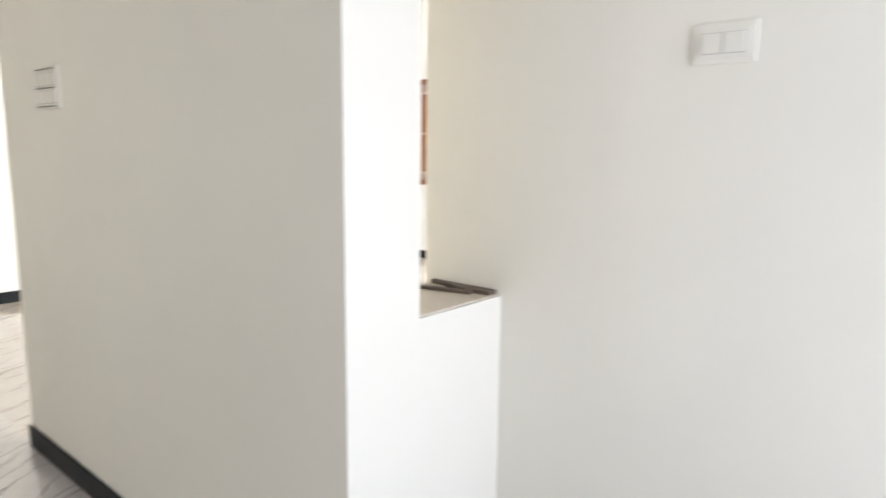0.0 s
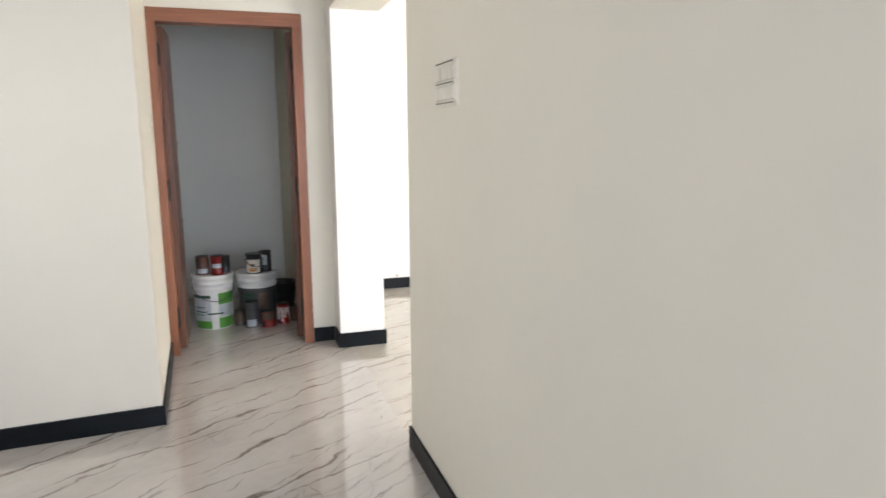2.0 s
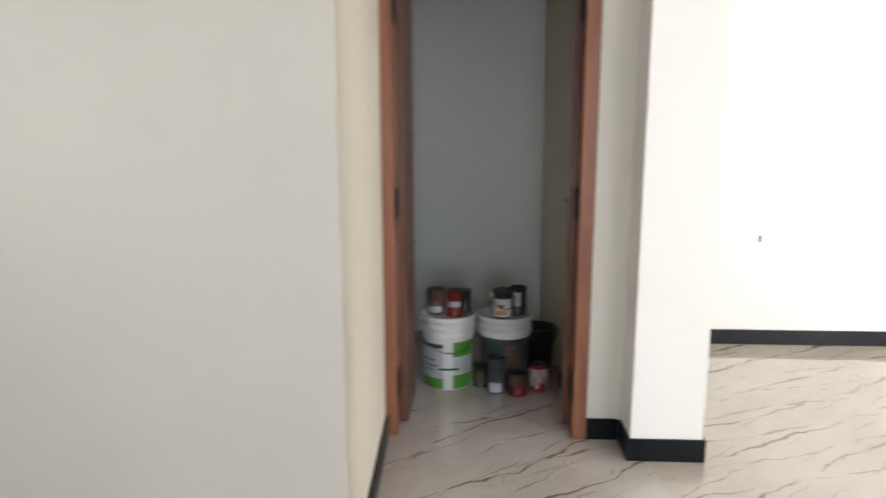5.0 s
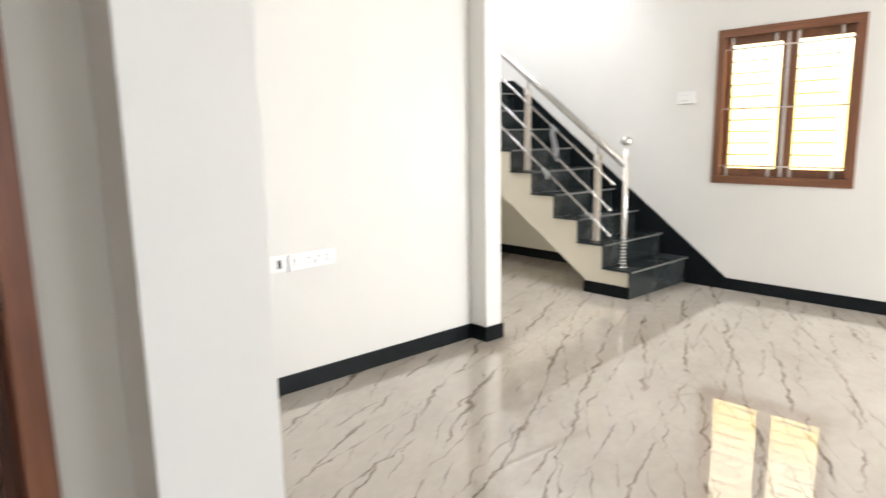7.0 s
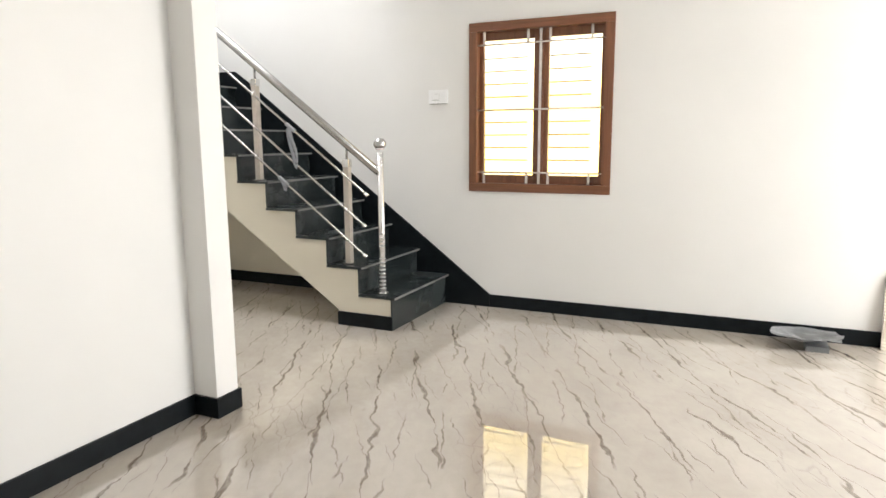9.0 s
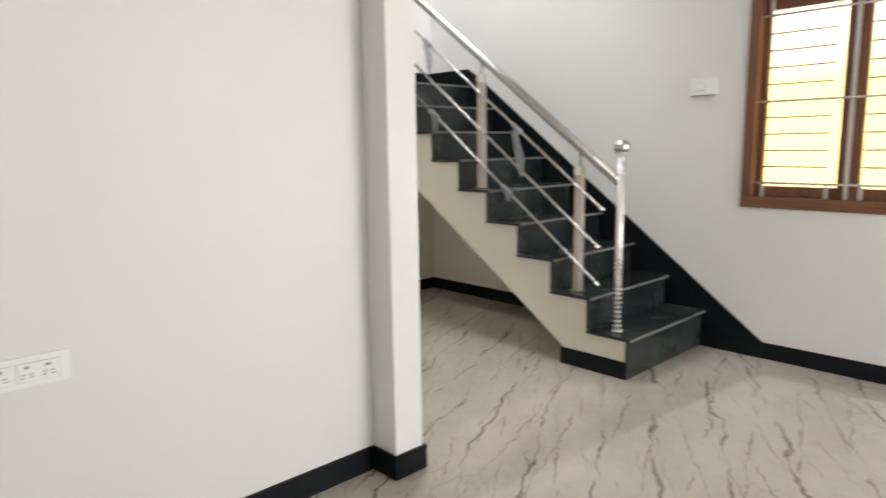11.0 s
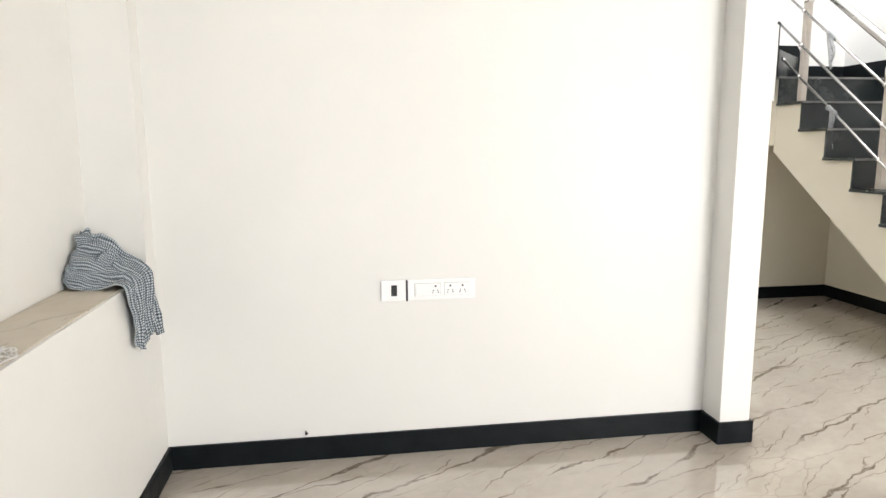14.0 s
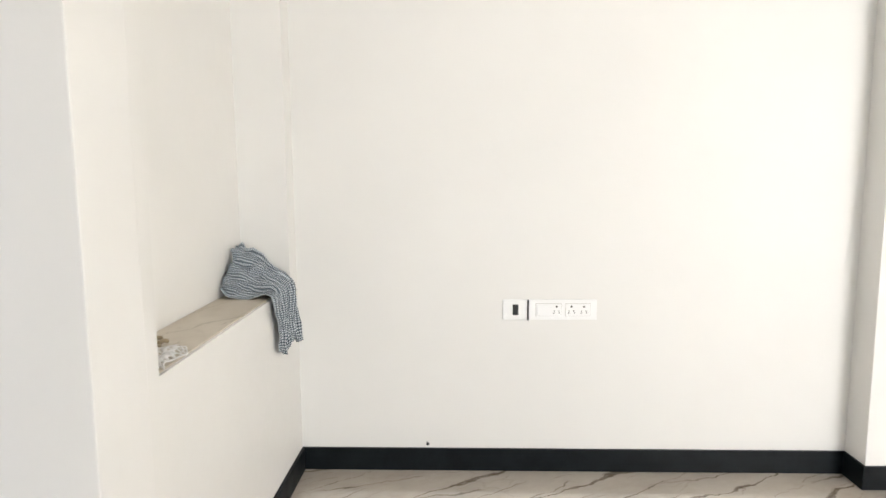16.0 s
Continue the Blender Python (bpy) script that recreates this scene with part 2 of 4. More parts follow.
def link(name, bm, material, parent=None, label="", smooth=False):
    me = bpy.data.meshes.new(name)
    if smooth:
        for f in bm.faces:
            f.smooth = True
    bm.to_mesh(me)
    bm.free()
    for m in (material if isinstance(material, (list, tuple)) else [material]):
        me.materials.append(m)
    ob = new(name, me)
    ob.parent = parent
    if label:
        ob["label"] = label
    return ob


def part(name, bm, material, parent, label="", smooth=False):
    return link(name, bm, material, parent, label, smooth)


def thing(name, label, category, group="", place=(0, 0, 0), turn=0.0):
    """An empty at a thing's base, that parents its parts."""
    ob = new(name)
    ob.empty_display_size = 0.05
    ob.matrix_basis = pose(*place, 0, 0, turn)
    return tagged(ob, label, category, group)


def setting(name, bm, material, label, category, parent=None):
    return tagged(link(name, bm, material, parent), label, category, kind="structure")


def add_box(bm, a, b, bevel=0.0):
    """A box from corner a to corner b, its edges rounded by bevel."""
    lo = [min(p, q) for p, q in zip(a, b)]
    hi = [max(p, q) for p, q in zip(a, b)]
    r = bmesh.ops.create_cube(bm, size=1.0)
    vs = r["verts"]
    for v in vs:
        v.co = Vector([lo[i] if v.co[i] < 0 else hi[i] for i in range(3)])
    if bevel:
        es = {e for v in vs for e in v.link_edges}
        bmesh.ops.bevel(bm, geom=list(es), offset=bevel, segments=2, affect="EDGES", profile=0.7)
    return bm


def box(a, b, bevel=0.0):
    return add_box(bmesh.new(), a, b, bevel)


def boxes(*pairs, bevel=0.0):
    bm = bmesh.new()
    for a, b in pairs:
        add_box(bm, a, b, bevel)
    return bm


def prism(outline, axis, lo, hi, bevel=0.0):
    """A flat outline of (u, v) pairs pulled out along an axis: x: (y, z), y: (x, z), z: (x, y)."""
    bm = bmesh.new()

    def at(u, v, w):
        return {"x": (w, u, v), "y": (u, w, v), "z": (u, v, w)}[axis]
    a = [bm.verts.new(at(u, v, lo)) for u, v in outline]
    b = [bm.verts.new(at(u, v, hi)) for u, v in outline]
    n = len(a)
    bm.faces.new(a)
    bm.faces.new(b[::-1])
    for i in range(n):
        bm.faces.new((a[i], b[i], b[(i + 1) % n], a[(i + 1) % n]))
    bmesh.ops.recalc_face_normals(bm, faces=bm.faces)
    if bevel:
        bmesh.ops.bevel(bm, geom=list(bm.edges), offset=bevel, segments=2, affect="EDGES", profile=0.7)
    return bm


def lathe(profile, sides=32, bm=None, centre=(0, 0, 0)):
    """A turned shape from (radius, height) pairs about the upright axis."""
    bm = bm or bmesh.new()
    rings = []
    for r, z in profile:
        if r < 1e-5:
            rings.append([bm.verts.new((centre[0], centre[1], centre[2] + z))])
        else:
            rings.append([bm.verts.new((centre[0] + r * math.cos(2 * math.pi * i / sides), centre[1] + r * math.sin(2 * math.pi * i / sides), centre[2] + z)) for i in range(sides)])
    for p, q in zip(rings, rings[1:]):
        for i in range(sides):
            j = (i + 1) % sides
            if len(p) == 1 and len(q) == 1:
                continue
            if len(p) == 1:
                bm.faces.new((p[0], q[j], q[i]))
            elif len(q) == 1:
                bm.faces.new((p[i], p[j], q[0]))
            else:
                bm.faces.new((p[i], p[j], q[j], q[i]))
    bmesh.ops.recalc_face_normals(bm, faces=bm.faces)
    return bm


def tube(points, radius, sides=10, bm=None):
    """A round bar along points, closed at its ends."""
    bm = bm or bmesh.new()
    pts = [Vector(p) for p in points]
    rings = []
    for i, p in enumerate(pts):
        d = (pts[min(i + 1, len(pts) - 1)] - pts[max(i - 1, 0)]).normalized()
        u = d.cross(Vector((0.31, 0.17, 0.93)) if abs(d.z) < 0.9 else Vector((1, 0, 0))).normalized()
        w = d.cross(u)
        rings.append([bm.verts.new(p + radius * (math.cos(2 * math.pi * k / sides) * u + math.sin(2 * math.pi * k / sides) * w)) for k in range(sides)])
    for a, b in zip(rings, rings[1:]):
        for k in range(sides):
            bm.faces.new((a[k], a[(k + 1) % sides], b[(k + 1) % sides], b[k]))
    bm.faces.new(rings[0][::-1])
    bm.faces.new(rings[-1])
    bmesh.ops.recalc_face_normals(bm, faces=bm.faces)
    return bm

# ---- the large structure ----
H = 3.05
XW = 6.232        # face of the window wall
YS = 6.814        # face of the socket wall
ZL = 2.13         # lintel level
YB = 9.08         # back wall under the stairs
SK = 0.096        # baseboard height

setting("floor_living", box((1.40, 1.4, -0.12), (6.7, 9.4, 0)), FLOOR_LIVING, "glossy beige marble-look floor with diagonal brown veins", "floor")
setting("floor_dining", box((-1.4, -1.4, -0.12), (1.40, 7.3, 0)), FLOOR_DINING, "glossy beige marble-look floor with long brown veins", "floor")
# Unseen ceiling; the raised part and its hole are added for the stair lamp.
setting("ceiling", boxes(((-1.4, -1.4, H), (6.7, 7.3, H + 0.12)), ((-1.4, 7.3, H), (3.94, 9.4, H + 0.12)), ((3.94, 7.3, 5.4), (4.4, 9.4, 5.5)), ((5.8, 7.3, 5.4), (6.7, 9.4, 5.5)), ((4.4, 7.3, 5.4), (5.8, 7.6, 5.5)), ((4.4, 8.8, 5.4), (5.8, 9.4, 5.5))), CEIL, "flat white painted ceiling", "ceiling")

setting("wall_divider", box((1.393, 1.618, 0), (1.627, 3.741, H), 0.004), PAINT_WARM_LIT, "cream-white painted wall with a switch plate", "wall")
setting("wall_lintel", box((1.312, 3.741, ZL), (1.622, 5.242, H), 0.004), PAINT_WARM_LIT, "white painted lintel over the passage opening", "wall")
setting("wall_pass", boxes(((1.627, 1.619, 0), (1.964, 1.87, 0.9255)), ((1.627, 1.619, 2.45), (1.964, 1.87, H))), PAINT_WARM_LIT, "white parapet wall below a hatch opening", "wall")
setting("wall_dining_east", box((1.964, -1.2, 0), (2.19, 1.905, H), 0.004), PAINT_WARM_LIT, "plain white painted wall", "wall")
# Unseen wall, set close so its lamp lights the near faces most.
setting("wall_dining_south", boxes(((-1.3, -1.2, 0), (0.28, -1.0, H)), ((1.82, -1.2, 0), (1.966, -1.0, H)), ((0.28, -1.2, 0), (1.82, -1.0, 0.48)), ((0.28, -1.2, 1.92), (1.82, -1.0, H))), PAINT, "unseen plain white wall with an opening for the south lamp", "wall")
setting("wall_dining_west", boxes(((-1.32, -1.2, 0), (-1.07, 2.79, H)), ((-1.32, 3.84, 0), (-1.07, 4.3, H)), ((-1.32, 2.79, 0), (-1.07, 3.84, 0.905)), ((-1.32, 2.79, 2.122), (-1.07, 3.84, H))), PAINT_WARM_LIT, "white painted wall with a wooden window", "wall")
setting("wall_lobby", prism([(-1.075, 4.25), (0.318, 4.353), (0.270, 5.43), (0.12, 5.43), (0.12, 4.56), (-1.075, 4.56)], "z", 0, H, 0.004), PAINT_WARM_LIT, "cream-white painted wall round the passage corner", "wall")
setting("wall_storeroom_front", boxes(((0.02, 5.43, 0), (0.268, 5.56, H)), ((1.167, 5.43, 0), (1.355, 5.56, H)), ((0.268, 5.43, 2.122), (1.167, 5.56, H))), PAINT_WARM_LIT, "cream-white painted wall round a doorway", "wall")
# Uses the whiter paint to carry the strong cool light on its front.
setting("pillar_passage", box((1.316, 5.242, 0), (1.612, 5.43, H), 0.004), PAINT, "square painted pillar, whitened for the light on it", "pillar")
setting("wall_storeroom_west", box((0.02, 5.56, 0), (0.25, 7.2, H)), PAINT_STORE, "plain pale storeroom wall", "wall")
setting("wall_storeroom_back", box((0.25, 7.0, 0), (1.103, 7.2, H)), PAINT_STORE, "plain pale grey storeroom wall", "wall")
setting("wall_storeroom_east", prism([(1.215, 5.56), (1.353, 5.56), (1.353, 7.2), (1.10, 7.2), (1.105, 7.0)], "z", 0, H), PAINT_OLIVE, "plain pale storeroom wall", "wall")
setting("wall_niche", boxes(((1.355, 5.43, 0), (1.55, 5.602, H)), ((1.355, 5.602, 0), (1.55, 6.71, 0.8035)), ((1.355, 6.71, 0), (1.55, YS + 0.2, H)), ((1.354, 5.602, 0.795), (1.36, 6.71, H))), PAINT, "white painted wall with a deep recess", "wall")
setting("wall_socket", box((1.55, YS, 0), (3.803, YS + 0.2, H)), PAINT, "bright white wall with a low socket plate", "wall")
setting("pillar_living", box((3.803, 6.677, 0), (3.94, YB, H), 0.004), PAINT, "white painted end of a projecting wall", "wall")
setting("wall_back", boxes(((3.94, YB, 1.6), (6.46, 9.35, 5.4)), ((3.803, 7.3, H + 0.12), (3.94, 9.35, 5.4)), ((3.94, 7.15, H + 0.12), (6.46, 7.3, 5.4)), ((XW, 7.3, H + 0.12), (6.46, YB, 5.4))), PAINT, "white painted wall behind the stairs", "wall")
# Lower wall coloured cream for the dim, warm light under the flight.
setting("wall_under_stairs_tint", box((3.94, YB, 0), (6.46, 9.35, 1.6)), PAINT_CREAM, "wall below the stairs, tinted cream for dim warm light", "wall")
WY0, WY1, WZ0, WZ1 = 5.363, 6.413, 0.885, 2.102
setting("wall_window", boxes(((XW, 1.6, 0), (6.46, WY0, H + 0.12)), ((XW, WY1, 0), (6.46, YB, H + 0.12)), ((XW, WY0, 0), (6.46, WY1, WZ0)), ((XW, WY0, WZ1), (6.46, WY1, H + 0.12))), PAINT, "white painted wall with a wooden window", "wall")
# Unseen wall; its openings are placed where the added front lamps stand.
setting("wall_front", boxes(((2.19, 1.62, 0), (2.38, 1.845, H)), ((3.52, 1.62, 0), (4.42, 1.845, H)), ((2.38, 1.62, 0), (3.52, 1.845, 0.42)), ((2.38, 1.62, 2.08), (3.52, 1.845, H)), ((6.08, 1.62, 0), (6.46, 1.845, H)), ((4.42, 1.62, 2.32), (6.08, 1.845, H))), PAINT, "unseen plain white front wall with openings for lamps", "wall")

# Thin added panel carrying the same warm dim tint onto the side wall.
setting("wall_under_stairs_tint", prism([(7.0, 0.0), (YB - 0.001, 0.0), (YB - 0.001, 1.28), (8.64, 1.28), (7.0, 0.18)], "x", XW - 0.004, XW), PAINT_CREAM, "thin panel tinting the side wall below the stairs for dim warm light", "wall")

# ledges of the hatch and of the recess
setting("hatch_sill", box((1.628, 1.630, 0.9255), (1.963, 1.868, 0.930), 0.001), LEDGE_STONE, "pale pinkish stone sill on the hatch parapet", "sill")
setting("recess_sill", box((1.361, 5.603, 0.8035), (1.541, 6.709, 0.808), 0.001), LEDGE_STONE, "dusty beige marble sill in the wall recess", "sill")

# baseboards: straight runs on the wall faces
T = 0.012


def baseboard(a, b):
    setting("baseboard", box((*a, 0), (*b, SK), 0.002), GRANITE, "black polished granite baseboard", "baseboard")


baseboard((1.393 - T, 1.618), (1.393, 3.741 + T))
baseboard((1.393, 3.741), (1.627, 3.741 + T))
baseboard((1.964 - T, -1.0), (1.964, 1.618))
setting("baseboard", prism([(-1.07, 4.25 - T), (0.318 + T, 4.353 - T), (0.318 + T, 4.353), (-1.07, 4.25)], "z", 0, SK), GRANITE, "black polished granite baseboard", "baseboard")
baseboard((-1.07, -1.0), (-1.07 + T, 4.25 - T))
setting("baseboard", prism([(0.318, 4.353), (0.318 + T, 4.353), (0.271 + T, 5.41), (0.271, 5.41)], "z", 0, SK), GRANITE, "black polished granite baseboard", "baseboard")
baseboard((1.167, 5.43 - T), (1.316 - T, 5.43))
baseboard((1.316 - T, 5.242 - T), (1.316, 5.43 - T))
baseboard((1.316, 5.242 - T), (1.612 + T, 5.242))
baseboard((1.612, 5.242), (1.612 + T, 5.43))
baseboard((1.55, 5.43), (1.55 + T, YS - T))
baseboard((1.55, YS - T), (3.803 - T, YS))
baseboard((3.803 - T, 6.677 - T), (3.803, YS))
baseboard((3.803, 6.677 - T), (3.94 + T, 6.677))
baseboard((3.94, 6.677), (3.94 + T, YB - T))
baseboard((3.94, YB - T), (XW - T, YB))
baseboard((XW - T, 7.05), (XW, YB))
baseboard((XW - T, 1.845), (XW, 6.24))

# ---- staircase ----
RISE, GO, R1, Y1 = 0.188, 0.251, 0.233, 6.61
XO = 5.356       # outer face of the flight


def tread_z(k):
    return R1 + RISE * (k - 1)


def riser_y(k):
    return Y1 + GO * (k - 1)


stairs = thing("staircase", "black granite staircase with cream painted side", "staircase", place=(XO, Y1, 0))
stairs["kind"] = "structure"
base = Matrix.Translation((-XO, -Y1, 0))


def stair_part(name, bm, m, label=""):
    bm.transform(base)
    return part(name, bm, m, stairs, label)


profile = [(riser_y(1) + 0.012, SK)]
for k in range(1, 9):
    profile += [(riser_y(k) + 0.012, tread_z(k) - 0.02), (riser_y(k + 1) + 0.012, tread_z(k) - 0.02)]
profile += [(8.64, 1.71), (8.64, 1.205), (7.04, 0.107), (7.04, SK)]
stair_part("stringer", prism(profile, "x", XO, XW - 0.002), PAINT_CREAM, "cream painted stepped side of the flight")
stair_part("plinth", prism([(riser_y(1) + 0.005, 0.0), (7.04, 0.0), (7.04, SK), (riser_y(1) + 0.005, SK)], "x", XO - 0.010, XW - 0.05), GRANITE, "black granite plinth under the flight")
for k in range(1, 10):
    lo = tread_z(k - 1) if k > 1 else 0.0
    stair_part("riser", box((XO - 0.004, riser_y(k), lo), (XW - 0.001, riser_y(k) + 0.012, tread_z(k) - 0.018)), TREAD)
for k in range(1, 9):
    back = riser_y(k + 1) + 0.002
    stair_part("tread", box((XO - 0.022, riser_y(k) - 0.028, tread_z(k) - 0.018), (XW - 0.001, back, tread_z(k)), 0.003), TREAD)
    stair_part("tread_edge", box((XO - 0.0235, riser_y(k) - 0.0295, tread_z(k) - 0.016), (XW - 0.002, riser_y(k) - 0.0275, tread_z(k) - 0.002)), EDGE, "grey cut edge of the tread")
# winding steps that turn the flight at the corner
CX, CY = XO - 0.022, 8.636
stair_part("tread", prism([(CX, CY - 0.03), (XW - 0.001, CY - 0.03), (XW - 0.001, YB - 0.001), (CX + 0.4, YB - 0.001)], "z", tread_z(9) - 0.018, tread_z(9)), TREAD)
stair_part("tread_edge", box((CX, CY - 0.0325, tread_z(9) - 0.016), (XW - 0.002, CY - 0.0305, tread_z(9) - 0.002)), EDGE, "grey cut edge of the tread")
stair_part("winder", prism([(CX + 0.01, CY), (CX + 0.50, YB - 0.003), (CX + 0.01, YB - 0.003)], "z", tread_z(9), tread_z(10)), TREAD)
stair_part("winder_fill", prism([(CX + 0.02, CY), (XW - 0.003, CY), (XW - 0.003, YB - 0.003), (CX + 0.02, YB - 0.003)], "z", 1.25, tread_z(9) - 0.018), PAINT_CREAM)
second = [(5.332, 1.56)]
for j in range(5):
    x = 5.332 - GO * j
    second += [(x, tread_z(11 + j) - 0.02), (x - GO, tread_z(11 + j) - 0.02)]
second += [(5.332 - GO * 5, 2.42)]
# Cream side coloured white here, as strong light washes it out.
stair_part("upper_stringer", prism(second, "y", CY + 0.002, YB - 0.004), PAINT, "side of the upper flight, whitened for strong light")
for j in range(5):
    x = 5.332 - GO * j
    stair_part("tread", box((x - GO - 0.002, CY + 0.006, tread_z(11 + j) - 0.018), (x + 0.012, YB - 0.004, tread_z(11 + j)), 0.003), TREAD)
    stair_part("riser", box((x - 0.001, CY - 0.002, tread_z(10 + j)), (x + 0.006, YB - 0.005, tread_z(11 + j) - 0.018)), TREAD)
# sloping skirting on the walls
tagged(link("stair_skirting", prism([(6.24, 0.0), (6.24, SK), (8.50, SK + 0.749 * 2.26), (8.62, 1.868), (YB - 0.002, 1.868), (YB - 0.002, 1.70), (8.60, 1.55), (7.0, 0.30), (6.70, 0.0)], "x", XW - 0.014, XW + 0.001), GRANITE), "black granite skirting climbing beside the steps", "skirting", kind="structure")
tagged(link("stair_skirting", prism([(XW - 0.014, 1.70), (XW - 0.014, 1.868), (5.90, 1.868), (5.80, 2.02), (5.38, 2.02), (5.38, 1.70)], "y", YB - 0.014, YB - 0.001), GRANITE), "black granite skirting on the back wall", "skirting", kind="structure")

# ---- railing ----
XR = 5.44
SLOPE = RISE / GO


def bar_z(z0, y):
    return z0 + SLOPE * (y - 6.86)


railing = thing("stair_railing", "stainless steel stair railing with three rails", "railing", place=(XR, 6.73, tread_z(1)))
rbase = Matrix.Translation((-XR, -6.73, -tread_z(1)))


def rail_part(name, bm, m, label="", smooth=False, parent=None):
    bm.transform(rbase)
    return part(name, bm, m, parent or railing, label, smooth)


newel = rail_part("newel_post", lathe([(0.0, 0.0), (0.021, 0.0), (0.021, 0.952), (0.0, 0.952)], 28, centre=(XR, 6.73, tread_z(1) + 0.004)), NEWEL, "tall round polished newel post", True)
rail_part("flange", lathe([(0, 0), (0.042, 0), (0.042, 0.006), (0.03, 0.014), (0, 0.014)], 24, centre=(XR, 6.73, tread_z(1))), STEEL, "", True, newel)
rail_part("collar", lathe([(0.018, 0), (0.03, 0.004), (0.03, 0.012), (0.018, 0.018)], 24, centre=(XR, 6.73, 1.203)), CHROME, "", True, newel)
rail_part("ball", lathe([(0.0, 0.0), (0.024, 0.0), (0.040, 0.018), (0.042, 0.024), (0.042, 0.044), (0.040, 0.050), (0.024, 0.068), (0.0, 0.072)], 20, centre=(XR, 6.73, 1.209)), STEEL, "faceted polished chrome finial", False, newel)
for z in [0.262 + 0.026 * i for i in range(9)] + [0.56 + 0.026 * i for i in range(4)] + [1.10, 1.126]:
    rail_part("ring", lathe([(0.020, 0.0), (0.0222, 0.001), (0.0222, 0.007), (0.020, 0.008)], 24, centre=(XR, 6.73, z)), TAPE if z < 0.72 else CHROME, "grey band of wrapping tape" if z < 0.72 else "", True, newel)

rail_part("handrail", tube([(XR, 6.745, bar_z(1.145, 6.745)), (XR, 7.8, bar_z(1.145, 7.8)), (XR, 8.62, bar_z(1.145, 8.62)), (XR, 8.75, bar_z(1.145, 8.75) + 0.02)], 0.027, 18), STEEL, "thick round handrail", True)
for k, (z0, y0, y1) in enumerate(((0.935, 6.825, 8.93), (0.708, 6.845, 8.77), (0.500, 6.845, 8.675))):
    b = rail_part("rail", tube([(XR - 0.032, y0, bar_z(z0, y0)), (XR - 0.032, y1, bar_z(z0, y1))], 0.0085, 12), STEEL, "slim round rail", True)
    for y in (y0, y1):
        rail_part("end_cap", tube([(XR - 0.032, y - 0.012, bar_z(z0, y - 0.012)), (XR - 0.032, y + 0.012, bar_z(z0, y + 0.012))], 0.0125, 12), CHROME, "", True, b)
for k in (2, 5, 8):
    y = riser_y(k) + 0.13
    top = bar_z(1.145, y) - 0.105
    p = rail_part("post", box((XR - 0.021, y - 0.021, tread_z(k) + 0.004), (XR + 0.021, y + 0.021, top), 0.004), FILM, "square post still in protective film")
    rail_part("flange", box((XR - 0.036, y - 0.036, tread_z(k)), (XR + 0.036, y + 0.036, tread_z(k) + 0.007), 0.002), STEEL, "", False, p)
    rail_part("cap", box((XR - 0.024, y - 0.024, top - 0.05), (XR + 0.024, y + 0.024, top + 0.003), 0.004), CHROME, "shiny square cap", False, p)
    rail_part("neck", tube([(XR, y, top), (XR, y, bar_z(1.145, y) - 0.02)], 0.008, 12), STEEL, "", True, p)
    for z0 in (0.935, 0.708, 0.500):
        rail_part("clip", tube([(XR - 0.020, y, bar_z(z0, y)), (XR - 0.042, y, bar_z(z0, y))], 0.013, 12), CHROME, "", True, p)

WRAP = varied("thin_white_plastic", (0.55, 0.56, 0.58), (0.74, 0.75, 0.77), 30.0, (0.25, 0.4), bumps=0.5)
nodes_of(WRAP)[2].inputs["Transmission Weight"].default_value = 0.55
nodes_of(WRAP)[2].inputs["IOR"].default_value = 1.15


def wrap_strip(y, z0, drop, seed):
    """A torn strip of white plastic film knotted round a rail and hanging from it."""
    rnd = random.Random(seed)
    zc = bar_z(z0, y)
    top = thing("plastic_strip", "torn white plastic film hanging from a stair rail", "plastic film", "film on the stair rails", (XR - 0.032, y, zc))
    bm = bmesh.new()
    n, m = 18, 6
    vs = []
    for i in range(n + 1):
        f = i / n
        row = []
        w = 0.020 * (1 + 0.9 * math.sin(2.6 * f)) * (1 - 0.55 * f)
        cy = 0.012 * math.sin(5 * f + seed) - 0.03 * f
        for j in range(m + 1):
            g = j / m - 0.5
            row.append(bm.verts.new((-0.014 - 0.012 * math.sin(9 * g + 4 * f + seed) * f + rnd.uniform(-0.002, 0.002), cy + 2 * w * g, -drop * f * (1 + 0.12 * math.sin(11 * g + seed)))))
        vs.append(row)
    for a, b in zip(vs, vs[1:]):
        for j in range(m):
            bm.faces.new((a[j], a[j + 1], b[j + 1], b[j]))
    bmesh.ops.solidify(bm, geom=list(bm.faces), thickness=0.0015)
    part("film", bm, WRAP, top, "", True)
    bm = bmesh.new()
    for i in range(5):
        s = -0.03 + 0.015 * i
        tube([(rnd.uniform(-0.003, 0.003), s, SLOPE * s), (rnd.uniform(-0.003, 0.003), s + 0.011, SLOPE * (s + 0.011))], 0.013 + rnd.uniform(0, 0.005), 9, bm)
    part("knot", bm, WRAP, top, "", True)


wrap_strip(7.42, 0.935, 0.26, 1)
wrap_strip(8.21, 0.935, 0.19, 2)
wrap_strip(7.50, 0.500, 0.06, 3)
wrap_strip(8.15, 0.500, 0.24, 4)

# ---- window in the stair wall ----
window = thing("window_1", "brown wooden window with steel bars and two panes", "window", place=(XW, (WY0 + WY1) / 2, WZ0))
window["kind"] = "structure"
wbase = Matrix.Translation((-XW, -(WY0 + WY1) / 2, -WZ0))


def win_part(name, bm, m, label="", smooth=False, parent=None):
    bm.transform(wbase)
    return part(name, bm, m, parent or window, label, smooth)


